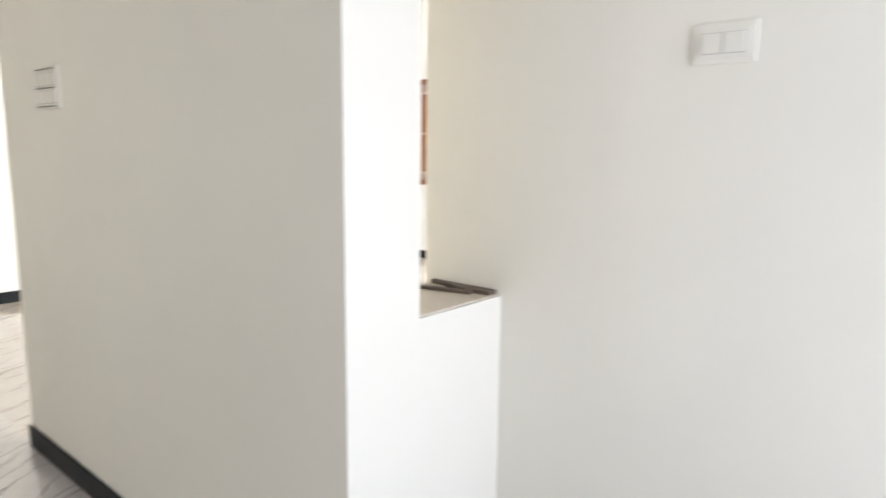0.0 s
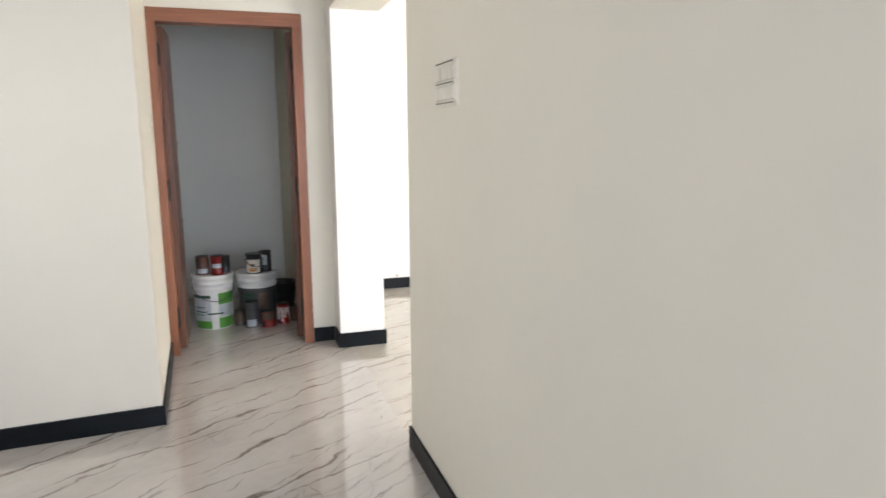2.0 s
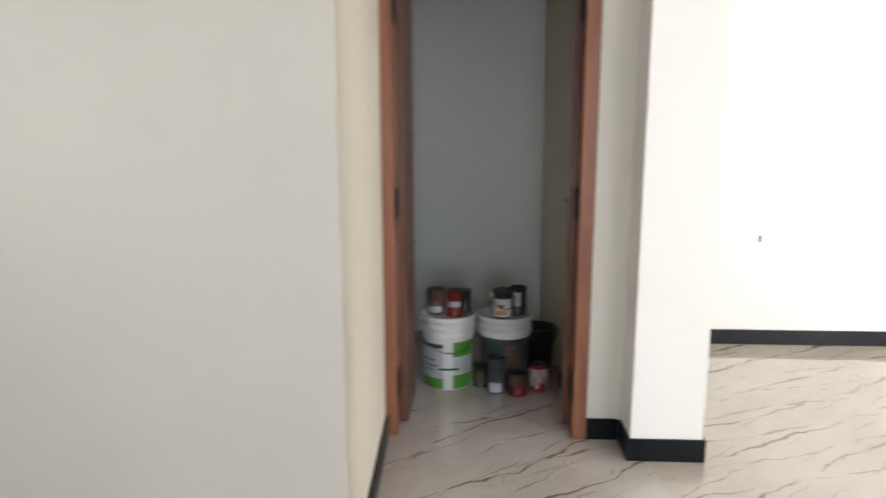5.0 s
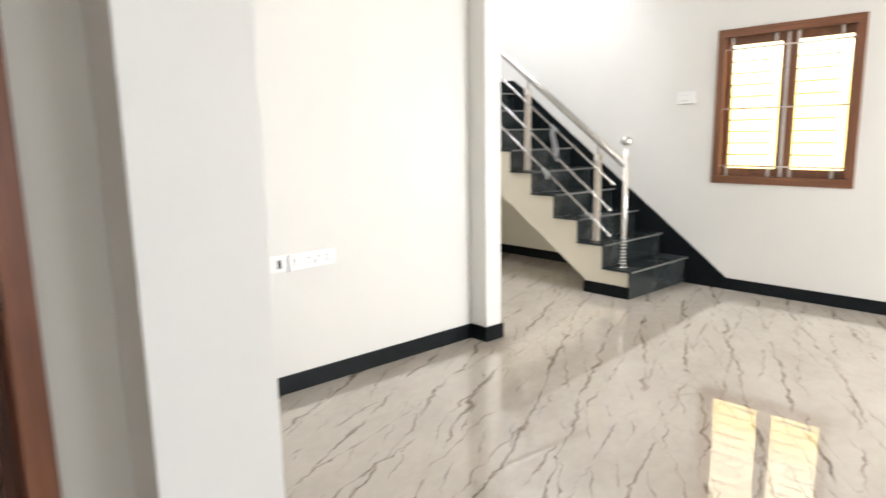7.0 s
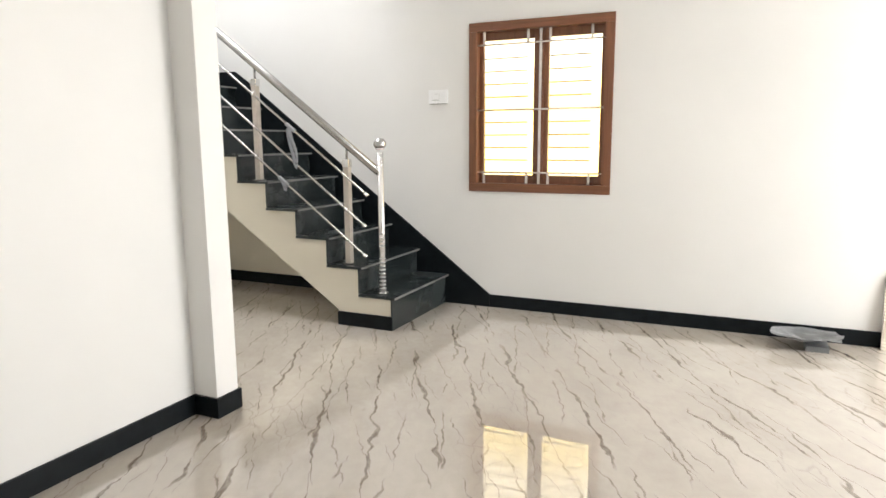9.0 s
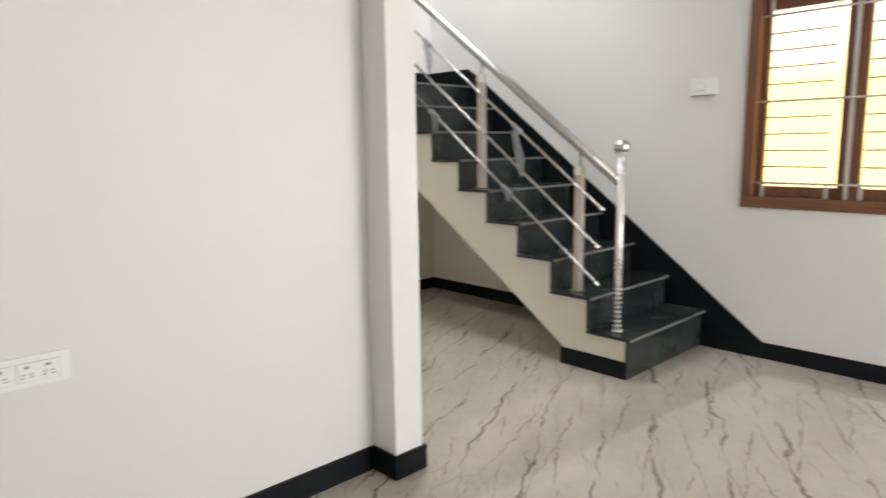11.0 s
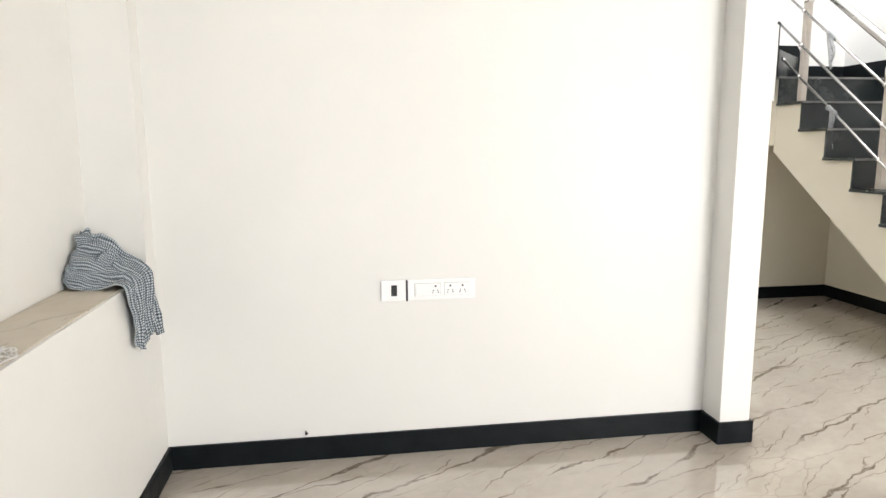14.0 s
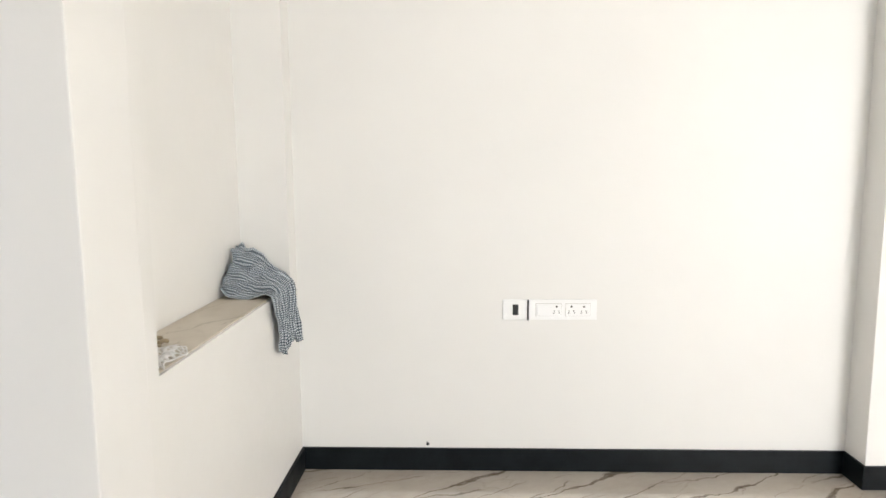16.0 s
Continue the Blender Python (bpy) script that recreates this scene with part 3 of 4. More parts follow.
XF = XW - 0.014
FW = 0.062
win_part("frame_rail", box((XF, WY0, WZ1 - FW), (XW + 0.11, WY1, WZ1), 0.005), WOOD_Y)
win_part("frame_rail", box((XF, WY0, WZ0), (XW + 0.11, WY1, WZ0 + FW), 0.005), WOOD_Y)
win_part("frame_stile", box((XF, WY0, WZ0 + FW), (XW + 0.11, WY0 + FW, WZ1 - FW), 0.005), WOOD_W)
win_part("frame_stile", box((XF, WY1 - FW, WZ0 + FW), (XW + 0.11, WY1, WZ1 - FW), 0.005), WOOD_W)
YM = 5.882
win_part("mullion", box((XW + 0.035, YM - 0.022, WZ0 + FW), (XW + 0.11, YM + 0.022, WZ1 - FW), 0.004), WOOD_W)
for a, b in ((WY0 + FW, YM - 0.022), (YM + 0.022, WY1 - FW)):
    sash = win_part("sash", boxes(((XW + 0.05, a, WZ0 + FW), (XW + 0.085, a + 0.032, WZ1 - FW)), ((XW + 0.05, b - 0.032, WZ0 + FW), (XW + 0.085, b, WZ1 - FW)), ((XW + 0.05, a + 0.032, WZ0 + FW), (XW + 0.085, b - 0.032, WZ0 + FW + 0.06)), ((XW + 0.05, a + 0.032, WZ1 - FW - 0.06), (XW + 0.085, b - 0.032, WZ1 - FW)), bevel=0.003), WOOD_W, "brown wooden casement sash")
    pane = win_part("pane", box((XW + 0.066, a + 0.033, WZ0 + FW + 0.061), (XW + 0.070, b - 0.033, WZ1 - FW - 0.061)), GLASS, "clear glass pane", False, sash)
    pane.visible_shadow = False
win_part("centre_bar", box((XW + 0.022, YM - 0.009, WZ0 + FW), (XW + 0.030, YM + 0.009, WZ1 - FW), 0.001), BARS, "pale upright flat bar")
for z in (1.028, 1.482, 1.945):
    win_part("long_rod", tube([(XW + 0.012, 5.415, z), (XW + 0.012, 6.372, z)], 0.006, 10), ROD, "long horizontal steel rod", True)
for a, b in ((5.52, 5.812), (5.974, 6.305)):
    for y in (a, b):
        for lo, hi in ((WZ0 + FW, 1.034), (1.938, WZ1 - FW)):
            win_part("bar_end", box((XW + 0.020, y - 0.009, lo), (XW + 0.026, y + 0.009, hi), 0.001), BARS, "pale flat end of a window bar")
    for lo in (1.028, 1.484):
        for i in range(1, 5):
            z = lo + 0.0912 * i
            win_part("short_rod", tube([(XW + 0.030, a, z), (XW + 0.030, b, z)], 0.0042, 8), DARK_ROD, "short thin steel rod", True)

# the same window again in the dining wall
second = copy_thing(window, pose(-1.07, 3.315, 0.905, 0, 0, 180))
second.name = "window_2"

# glowing backdrop for the sunlit yellow house next door, whiter towards the top
outside = mat("glowing_yellow_backdrop", (0.7, 0.55, 0.25), 0.8)
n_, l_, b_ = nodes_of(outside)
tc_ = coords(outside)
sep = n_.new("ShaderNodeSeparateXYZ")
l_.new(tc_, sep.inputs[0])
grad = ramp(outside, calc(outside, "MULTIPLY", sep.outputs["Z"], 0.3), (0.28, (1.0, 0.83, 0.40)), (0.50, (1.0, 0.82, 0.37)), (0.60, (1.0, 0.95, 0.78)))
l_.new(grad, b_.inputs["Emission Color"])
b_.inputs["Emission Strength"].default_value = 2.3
setting("backdrop", box((7.35, 3.6, -0.5), (7.4, 8.4, 4.0)), outside, "glowing backdrop standing in for a sunlit yellow wall outside", "backdrop")

# ---- storeroom door ----
door = thing("door_1", "open double door with a red-brown wooden frame", "door", place=(0.71, 5.47, 0))
door["kind"] = "structure"
dbase = Matrix.Translation((-0.71, -5.47, 0))


def door_part(name, bm, m, label="", smooth=False, parent=None):
    bm.transform(dbase)
    return part(name, bm, m, parent or door, label, smooth)


DX0, DX1, DZ = 0.27, 1.165, 2.12
door_part("jamb", box((DX0, 5.412, 0), (DX0 + 0.05, 5.535, 2.04), 0.004), WOOD_Z)
door_part("jamb", box((DX1 - 0.06, 5.412, 0), (DX1, 5.535, 2.04), 0.004), WOOD_Z)
door_part("head", box((DX0, 5.412, 2.04), (DX1, 5.535, DZ), 0.004), WOOD_X)
for side in (-1, 1):
    hinge_x = 0.320 if side < 0 else 1.105
    x0, x1 = (hinge_x, hinge_x + 0.036) if side < 0 else (hinge_x - 0.034, hinge_x)
    swing = Matrix.Translation((hinge_x, 5.54, 0)) @ Matrix.Rotation(radians(-11.5 if side > 0 else 0), 4, "Z") @ Matrix.Translation((-hinge_x, -5.54, 0))
    slab = box((x0, 5.54, 0.01), (x1, 5.925, 2.03), 0.003)
    slab.transform(swing)
    leaf = door_part("door_leaf", slab, LEAF, "dark red-brown door leaf swung open")
    for z in (0.228, 1.046, 1.858):
        hx = (hinge_x - 0.0015, hinge_x + 0.005) if side < 0 else (hinge_x - 0.005, hinge_x + 0.0015)
        h = door_part("hinge", box((hx[0], 5.430, z - 0.066), (hx[1], 5.530, z + 0.064), 0.001), BLACK_IRON, "black iron butt hinge")
        door_part("knuckle", tube([((hx[0] + hx[1]) / 2, 5.537, z - 0.062), ((hx[0] + hx[1]) / 2, 5.537, z + 0.062)], 0.006, 8), BLACK_IRON, "", True, h)
    if side > 0:
        rod = tube([(x0 - 0.008, 5.90, 0.94), (x0 - 0.008, 5.90, 1.06)], 0.005, 8)
        rod.transform(swing)
        knob = tube([(x0 - 0.008, 5.90, 1.02), (x0 - 0.045, 5.90, 1.02)], 0.005, 8)
        knob.transform(swing)
        bolt = door_part("bolt", rod, STEEL, "small steel tower bolt", True, leaf)
        door_part("bolt_knob", knob, STEEL, "", True, leaf)
    else:
        for z in (1.33, 0.80):
            door_part("catch", box((x1 - 0.01, 5.925, z), (x1 + 0.010, 5.931, z + 0.008), 0.001), STEEL, "small steel catch on the leaf edge", False, leaf)

# ---- switches and sockets ----


def plate_switch(name, place, turn, w, h, rows, label, m=None, depth=0.010):
    """A white modular switch plate; local x runs along the wall, -y out of it."""
    m = m or PLASTIC
    t = thing(name, label, "switch", place=place, turn=turn)
    part("plate", box((-w / 2, -depth, -h / 2), (w / 2, max(0.0, depth - 0.010) - depth + min(depth, 0.010), h / 2), 0.002), m, t)
    if depth > 0.010:
        part("back_box", box((-w / 2 + 0.006, 0.010 - depth, -h / 2 + 0.006), (w / 2 - 0.006, 0.0, h / 2 - 0.006)), GREY_GAP, t)
    part("inner_frame", box((-w / 2 + 0.012, -depth - 0.0025, -h / 2 + 0.012), (w / 2 - 0.012, -depth, h / 2 - 0.012), 0.001), m, t)
    for (x0, z0, x1, z1) in rows:
        part("rocker_gap", box((x0, -depth - 0.0032, z0), (x1, -depth - 0.0025, z1)), GREY_GAP, t)
        part("rocker", box((x0 + 0.0015, -depth - 0.0065, z0 + 0.0015), (x1 - 0.0015, -depth - 0.0030, z1 - 0.0015), 0.001), m, t)
    return t


# two-row plate on the divider wall
sw = plate_switch("switch_plate", (1.393, 3.222, 1.53), -90, 0.23, 0.15, [(-0.10, 0.008, -0.036, 0.052), (-0.033, 0.008, 0.033, 0.052), (0.036, 0.008, 0.10, 0.052), (-0.10, -0.054, -0.036, -0.010), (-0.033, -0.054, 0.033, -0.010), (0.036, -0.054, 0.10, -0.010)], "cream two-row switch plate on the painted wall", PLATE, 0.005)
for z in (0.066, 0.0, -0.064):
    part("shadow_line", box((-0.085, -0.0125, z - 0.0014), (0.085, -0.0074, z + 0.0014)), LINE, sw)
plate_switch("switch_plate", (1.964, 1.06, 1.56), -90, 0.13, 0.085, [(-0.045, -0.022, -0.002, 0.022), (0.002, -0.022, 0.045, 0.022)], "small cream switch plate on the dining wall", PLATE, 0.006)
# plate near the stairs
stair_plate = plate_switch("switch_plate", (XW, 6.664, 1.59), -90, 0.155, 0.10, [(-0.046, -0.024, 0.012, 0.022)], "white switch plate on the stair wall", None, 0.017)
part("shadow_line", box((-0.072, -0.0165, -0.0535), (0.072, -0.002, -0.0505)), LINE, stair_plate)
part("shadow_line", box((-0.044, -0.0215, -0.0265), (0.010, -0.0195, -0.0240)), LINE, stair_plate)
# plate in the passage
plate_switch("switch_plate", (0.288, 5.03, 1.44), 87.4, 0.075, 0.075, [(-0.022, -0.02, 0.022, 0.02)], "small cream switch plate on the passage wall", PLATE, 0.005)


def pin_holes(t, cx, cz):
    bm = bmesh.new()
    for dx, dz, r in ((0, 0.014, 0.0045), (-0.009, -0.004, 0.0026), (0.009, -0.004, 0.0026), (-0.011, -0.012, 0.0026), (0.011, -0.012, 0.0026)):
        tube([(cx + dx, -0.0152, cz + dz), (cx + dx, -0.0163, cz + dz)], r, 10, bm)
    part("pin_holes", bm, PIN, t, "dark pin holes", True)


sock = thing("socket_plate", "white socket plate with a switch and outlets", "socket", place=(2.636, YS, 0.69))
part("plate", box((-0.137, -0.010, -0.042), (0.137, 0, 0.042), 0.003), PLASTIC, sock)
# Black strip stands for the shadow along the plate's edge.
part("shadow_edge", box((-0.1445, -0.013, -0.044), (-0.1375, 0, 0.040), 0.001), PORT_SHADOW_BLACK, sock, "black strip painting the shadow beside the plate")
for x0, x1 in ((-0.11, -0.005), (0.01, 0.11)):
    part("module_gap", box((x0, -0.0118, -0.026), (x1, -0.010, 0.026)), GREY_GAP, sock)
    part("module", box((x0 + 0.0012, -0.015, -0.0248), (x1 - 0.0012, -0.0112, 0.0248), 0.001), PLASTIC, sock)
part("rocker", box((-0.104, -0.019, -0.02), (-0.048, -0.015, 0.02), 0.002), PLASTIC, sock, "white rocker switch")
for cx in (-0.026, 0.034, 0.084):
    pin_holes(sock, cx, 0.0)
data = thing("data_socket", "small white wall plate with a black port", "socket", place=(2.443, YS, 0.69))
part("plate", box((-0.05, -0.010, -0.042), (0.05, 0, 0.042), 0.003), PLASTIC, data)
part("port", box((-0.010, -0.0125, -0.022), (0.013, -0.0098, 0.022), 0.001), PORT_SHADOW_BLACK, data, "black port")

nail = thing("nail", "tiny grey nail driven in above the baseboard", "nail", place=(2.079, YS, 0.121))
part("shank", tube([(0, 0, 0), (0.004, -0.025, 0.002)], 0.003, 8), BLACK_IRON, nail)
part("head", tube([(0.004, -0.025, 0.002), (0.004, -0.028, 0.002)], 0.0065, 8), BLACK_IRON, nail)

# ---- paint buckets and tins in the storeroom ----
BUCKET_W = varied("white_bucket_plastic", (0.58, 0.58, 0.57), (0.74, 0.74, 0.73), 7.0, (0.28, 0.45), bumps=0.05)
BUCKET_K = varied("grimy_bucket", (0.03, 0.03, 0.034), (0.10, 0.10, 0.102), 5.0, (0.35, 0.6), bumps=0.15)
GREEN = varied("green_label", (0.06, 0.22, 0.03), (0.10, 0.32, 0.05), 6.0, (0.35, 0.5), bumps=0.03)
DARK_LABEL = varied("dark_green_label", (0.012, 0.04, 0.03), (0.03, 0.08, 0.05), 8.0, (0.35, 0.5), bumps=0.03)
PALE_LABEL = varied("pale_label", (0.34, 0.37, 0.41), (0.54, 0.57, 0.61), 14.0, (0.35, 0.5), bumps=0.03)
TIN = varied("scuffed_tin", (0.05, 0.05, 0.05), (0.16, 0.155, 0.15), 9.0, (0.25, 0.5), 0.85, 0.1)
RED = varied("red_tin_label", (0.12, 0.008, 0.007), (0.30, 0.016, 0.014), 7.0, (0.3, 0.45), bumps=0.05)
COPPER = varied("copper_tin_label", (0.07, 0.032, 0.026), (0.18, 0.085, 0.065), 7.0, (0.3, 0.45), bumps=0.05)
CREAM_L = varied("cream_tin_label", (0.50, 0.47, 0.40), (0.68, 0.65, 0.58), 8.0, (0.35, 0.5), bumps=0.05)
OCHRE = mat("ochre_print", (0.45, 0.20, 0.04), 0.45)
BLACK_T = varied("black_tin", (0.008, 0.008, 0.008), (0.03, 0.03, 0.03), 8.0, (0.25, 0.5), bumps=0.1)
DRIP = varied("dried_paint", (0.50, 0.44, 0.42), (0.70, 0.62, 0.60), 10.0, (0.3, 0.5), bumps=0.2)
BROWN_D = varied("dull_brown_label", (0.05, 0.035, 0.025), (0.14, 0.10, 0.07), 9.0, (0.4, 0.6), bumps=0.1)


def patch(r0, r1, z0, z1, a0, a1, out=0.0015, steps=14):
    """A curved label on a round, slightly tapered body, from angle a0 to a1 in degrees."""
    bm = bmesh.new()
    cols = []
    for i in range(steps + 1):
        a = radians(a0 + (a1 - a0) * i / steps)
        cols.append([bm.verts.new((r * math.cos(a), r * math.sin(a), z)) for r, z in ((r0 + out, z0), (r1 + out, z1), (r1 - 0.002, z1), (r0 - 0.002, z0))])
    for a, b in zip(cols, cols[1:]):
        for k in range(4):
            bm.faces.new((a[k], b[k], b[(k + 1) % 4], a[(k + 1) % 4]))
    bm.faces.new(cols[0])
    bm.faces.new(cols[-1][::-1])
    bmesh.ops.recalc_face_normals(bm, faces=bm.faces)
    return bm


def bail(t, r, z, drop, turn, m):
    """A wire handle folded down against the body."""
    pts = []
    for i in range(17):
        a = math.pi * i / 16
        pts.append((-(r + 0.006) * math.cos(a), -(r + 0.012) * math.sin(a), z - drop * math.sin(a)))
    bm = tube(pts, 0.0028, 8)
    bm.transform(pose(0, 0, 0, 0, 0, turn))
    h = part("handle", bm, m, t, "wire bail handle", True)
    for s in (-1, 1):
        b = tube([(s * (r - 0.004), 0, z), (s * (r + 0.010), 0, z)], 0.010, 10)
        b.transform(pose(0, 0, 0, 0, 0, turn))
        part("lug", b, BUCKET_W, t, "", True)
    return h


def bucket(place, turn, label, body_m, top_m, low_r=0.124, r=0.141, h=0.400):
    t = thing("paint_bucket", label, "paint bucket", "paint buckets", place, turn)

    def rad(z):
        return low_r + (r - low_r) * z / h
    k = h / 0.365
    part("body", lathe([(0, 0.004), (low_r - 0.008, 0.0), (low_r, 0.006), (rad(0.26 * k), 0.26 * k)], 40), body_m, t, "", True)
    steps = ((0.26, 0.0), (0.262, 0.006), (0.275, 0.006), (0.279, 0.0), (0.30, 0.0), (0.302, 0.005), (0.313, 0.005), (0.316, 0.0), (0.34, 0.0), (0.342, 0.004))
    part("collar", lathe([(rad(z * k) + out, z * k) for z, out in steps], 40), top_m, t, "", True)
    part("lid", lathe([(r + 0.006, h - 0.026), (r + 0.008, h - 0.022), (r + 0.008, h - 0.004), (r + 0.004, h), (r - 0.008, h), (r - 0.014, h - 0.010), (0.0, h - 0.010)], 40), top_m, t, "", True)
    return t, rad


b1, rad = bucket((0.520, 6.060, 0), 0, "white plastic paint bucket with a green label", BUCKET_W, BUCKET_W)
for z0, z1, a0, a1, m in ((0.215, 0.235, 190, 262, DARK_LABEL), (0.065, 0.215, 190, 262, PALE_LABEL), (0.010, 0.062, 190, 262, GREEN), (0.17, 0.245, 285, 345, GREEN), (0.085, 0.165, 285, 345, PALE_LABEL), (0.010, 0.08, 285, 345, GREEN), (0.105, 0.115, 250, 300, DARK_LABEL), (0.10, 0.107, 205, 240, GREEN), (0.12, 0.127, 205, 248, DARK_LABEL), (0.15, 0.156, 205, 244, DARK_LABEL)):
    z0, z1 = z0 * 1.1, z1 * 1.1
    part("label", patch(rad(z0), rad(z1), z0, z1, a0, a1, 0.0015 if z1 - z0 > 0.03 else 0.0022), m, b1)
bail(b1, 0.139, 0.315, 0.10, 12, TIN)
b2, rad = bucket((0.830, 6.110, 0), 20, "grimy dark paint bucket with a white collar", BUCKET_K, BUCKET_W, h=0.385)
for z0, z1, a0, a1, m in ((0.12, 0.24, 250, 285, BROWN_D), (0.03, 0.24, 205, 240, DARK_LABEL)):
    part("label", patch(rad(z0), rad(z1), z0, z1, a0, a1), m, b2)
bail(b2, 0.137, 0.295, 0.09, -20, TIN)


def tin(place, r, h, body, label, turn=0, marks=(), handle=False, open_top=False):
    t = thing("paint_tin", label, "paint tin", "paint tins", place, turn)
    part("body", lathe([(0, 0.003), (r - 0.002, 0.003), (r, 0.0), (r + 0.0015, 0.004), (r - 0.001, 0.008), (r - 0.001, h - 0.009), (r + 0.0015, h - 0.006), (r + 0.0015, h - 0.002)], 28), body, t, "", True)
    if open_top:
        part("inside", lathe([(r + 0.0015, h - 0.002), (r - 0.001, h), (r - 0.003, h - 0.004), (r - 0.004, h * 0.5), (0, h * 0.5)], 28), BLACK_T, t, "", True)
    else:
        part("lid", lathe([(r + 0.0015, h - 0.002), (r - 0.002, h), (r - 0.008, h - 0.001), (r - 0.010, h - 0.006), (r * 0.75, h - 0.006), (r * 0.72, h - 0.003), (0, h - 0.003)], 28), TIN, t, "", True)
    for z0, z1, a0, a1, m in marks:
        part("label", patch(r - 0.001, r - 0.001, z0, z1, a0, a1), m, t)
    if handle:
        bail(t, r, h * 0.82, h * 0.45, 15, TIN)
    return t


LID1, LID2 = 0.390, 0.375
tin((0.458, 6.075, LID1), 0.046, 0.135, COPPER, "copper-coloured paint tin on a bucket lid", 0, ((0.012, 0.045, 225, 320, PALE_LABEL), (0.05, 0.125, 190, 235, BLACK_T)))
tin((0.560, 6.040, LID1), 0.046, 0.138, RED, "red paint tin with a white band on a bucket", 0, ((0.052, 0.082, 220, 310, PALE_LABEL), (0.02, 0.128, 315, 350, BLACK_T)))
tin((0.612, 6.125, LID1), 0.036, 0.12, BLACK_T, "small black paint tin on a bucket lid", 0)
tin((0.815, 6.085, LID2), 0.060, 0.145, BLACK_T, "black paint tin with a cream label on a bucket", 0, ((0.008, 0.105, 212, 318, CREAM_L), (0.018, 0.045, 235, 290, OCHRE), (0.055, 0.075, 245, 275, BROWN_D)), True)
tin((0.900, 6.140, LID2), 0.047, 0.15, BLACK_T, "black paint tin standing on a bucket lid", 0, ((0.05, 0.125, 235, 285, PALE_LABEL),), False, True)
tin((0.892, 5.925, 0), 0.050, 0.11, RED, "red paint tin spattered with dark paint", 20, ((0.06, 0.118, 190, 340, BROWN_D), (0.012, 0.05, 190, 225, BLACK_T)))
drip = tin((1.005, 5.985, 0), 0.044, 0.15, RED, "paint tin streaked with pale dried paint", 0)
rnd = random.Random(5)
for i in range(12):
    a = 190 + 14 * i
    part("drip", patch(0.043, 0.043, 0.115 - rnd.uniform(0.03, 0.1), 0.124, a, a + rnd.uniform(7, 13), 0.003, 5), DRIP, drip)
tin((0.700, 6.035, 0), 0.042, 0.12, TIN, "dull grey paint tin beside the buckets", 0, ((0.02, 0.09, 200, 330, BROWN_D),))
tin((0.780, 5.950, 0), 0.046, 0.19, BUCKET_K, "dark paint tin with a pale smeared label", 0, ((0.01, 0.06, 220, 310, PALE_LABEL),))
tin((1.10, 6.03, 0), 0.036, 0.10, COPPER, "small brown paint tin", 0)
kb = thing("black_bucket", "black rubber mixing bucket against the wall", "bucket", place=(1.035, 6.37, 0))
part("body", lathe([(0, 0.004), (0.080, 0.0), (0.100, 0.222), (0.108, 0.226), (0.108, 0.236), (0.099, 0.238), (0.095, 0.222), (0.075, 0.02), (0, 0.02)], 32), BLACK_T, kb, "", True)
bail(kb, 0.103, 0.223, 0.06, 10, BLACK_IRON)

# ---- gingham cloth over the recess sill ----
GING = mat("gingham_cotton", (0.35, 0.40, 0.46), 0.85, 0, 0.2)
n_, l_, b_ = nodes_of(GING)
uv = n_.new("ShaderNodeUVMap")
sp = n_.new("ShaderNodeSeparateXYZ")
l_.new(uv.outputs["UV"], sp.inputs[0])
stripes = []
for axis in ("X", "Y"):
    s_ = calc(GING, "FRACT", calc(GING, "MULTIPLY", sp.outputs[axis], 138.0), 0.0)
    stripes.append(calc(GING, "GREATER_THAN", s_, 0.5))
both = calc(GING, "MULTIPLY", calc(GING, "ADD", stripes[0], stripes[1]), 0.5)
tone = ramp(GING, both, (0.0, (0.56, 0.60, 0.63)), (0.5, (0.19, 0.222, 0.25)), (1.0, (0.045, 0.06, 0.075)))
set_in(GING, "Base Color", tone)
bump(GING, noise_tex(GING, coords(GING), 420.0, 2.0), 0.25, 0.001)

cloth = thing("cloth", "crumpled blue and white gingham cloth on the sill", "cloth", place=(1.49, 6.52, 0.808))
bm = bmesh.new()
uvl = bm.loops.layers.uv.new("UVMap")
NU, NV = 72, 110
# the cloth leans in pleats against the recess back, runs over the sill edge and hangs down the wall
spine = [(-0.112, 0.000, 0.100), (-0.098, -0.010, 0.098), (-0.066, 0.000, 0.088), (-0.030, 0.018, 0.070), (0.010, 0.022, 0.050), (0.046, 0.018, 0.034), (0.070, 0.020, 0.004), (0.073, 0.026, -0.060), (0.073, 0.046, -0.130), (0.073, 0.070, -0.200)]
span = [(0.010, 0.060, 0.060), (0.000, 0.072, 0.086), (-0.012, 0.084, 0.088), (-0.016, 0.094, 0.068), (-0.012, 0.112, 0.046), (-0.006, 0.126, 0.024), (0.0, 0.124, 0.008), (0.0, 0.116, 0.004), (0.0, 0.122, 0.004), (0.0, 0.138, 0.000)]


def along(table, f):
    f *= len(table) - 1
    i = min(int(f), len(table) - 2)
    g = f - i
    p0, p1, p2, p3 = (Vector(table[max(0, min(k, len(table) - 1))]) for k in (i - 1, i, i + 1, i + 2))
    return 0.5 * (2 * p1 + (p2 - p0) * g + (2 * p0 - 5 * p1 + 4 * p2 - p3) * g * g + (3 * p1 - p0 - 3 * p2 + p3) * g ** 3)


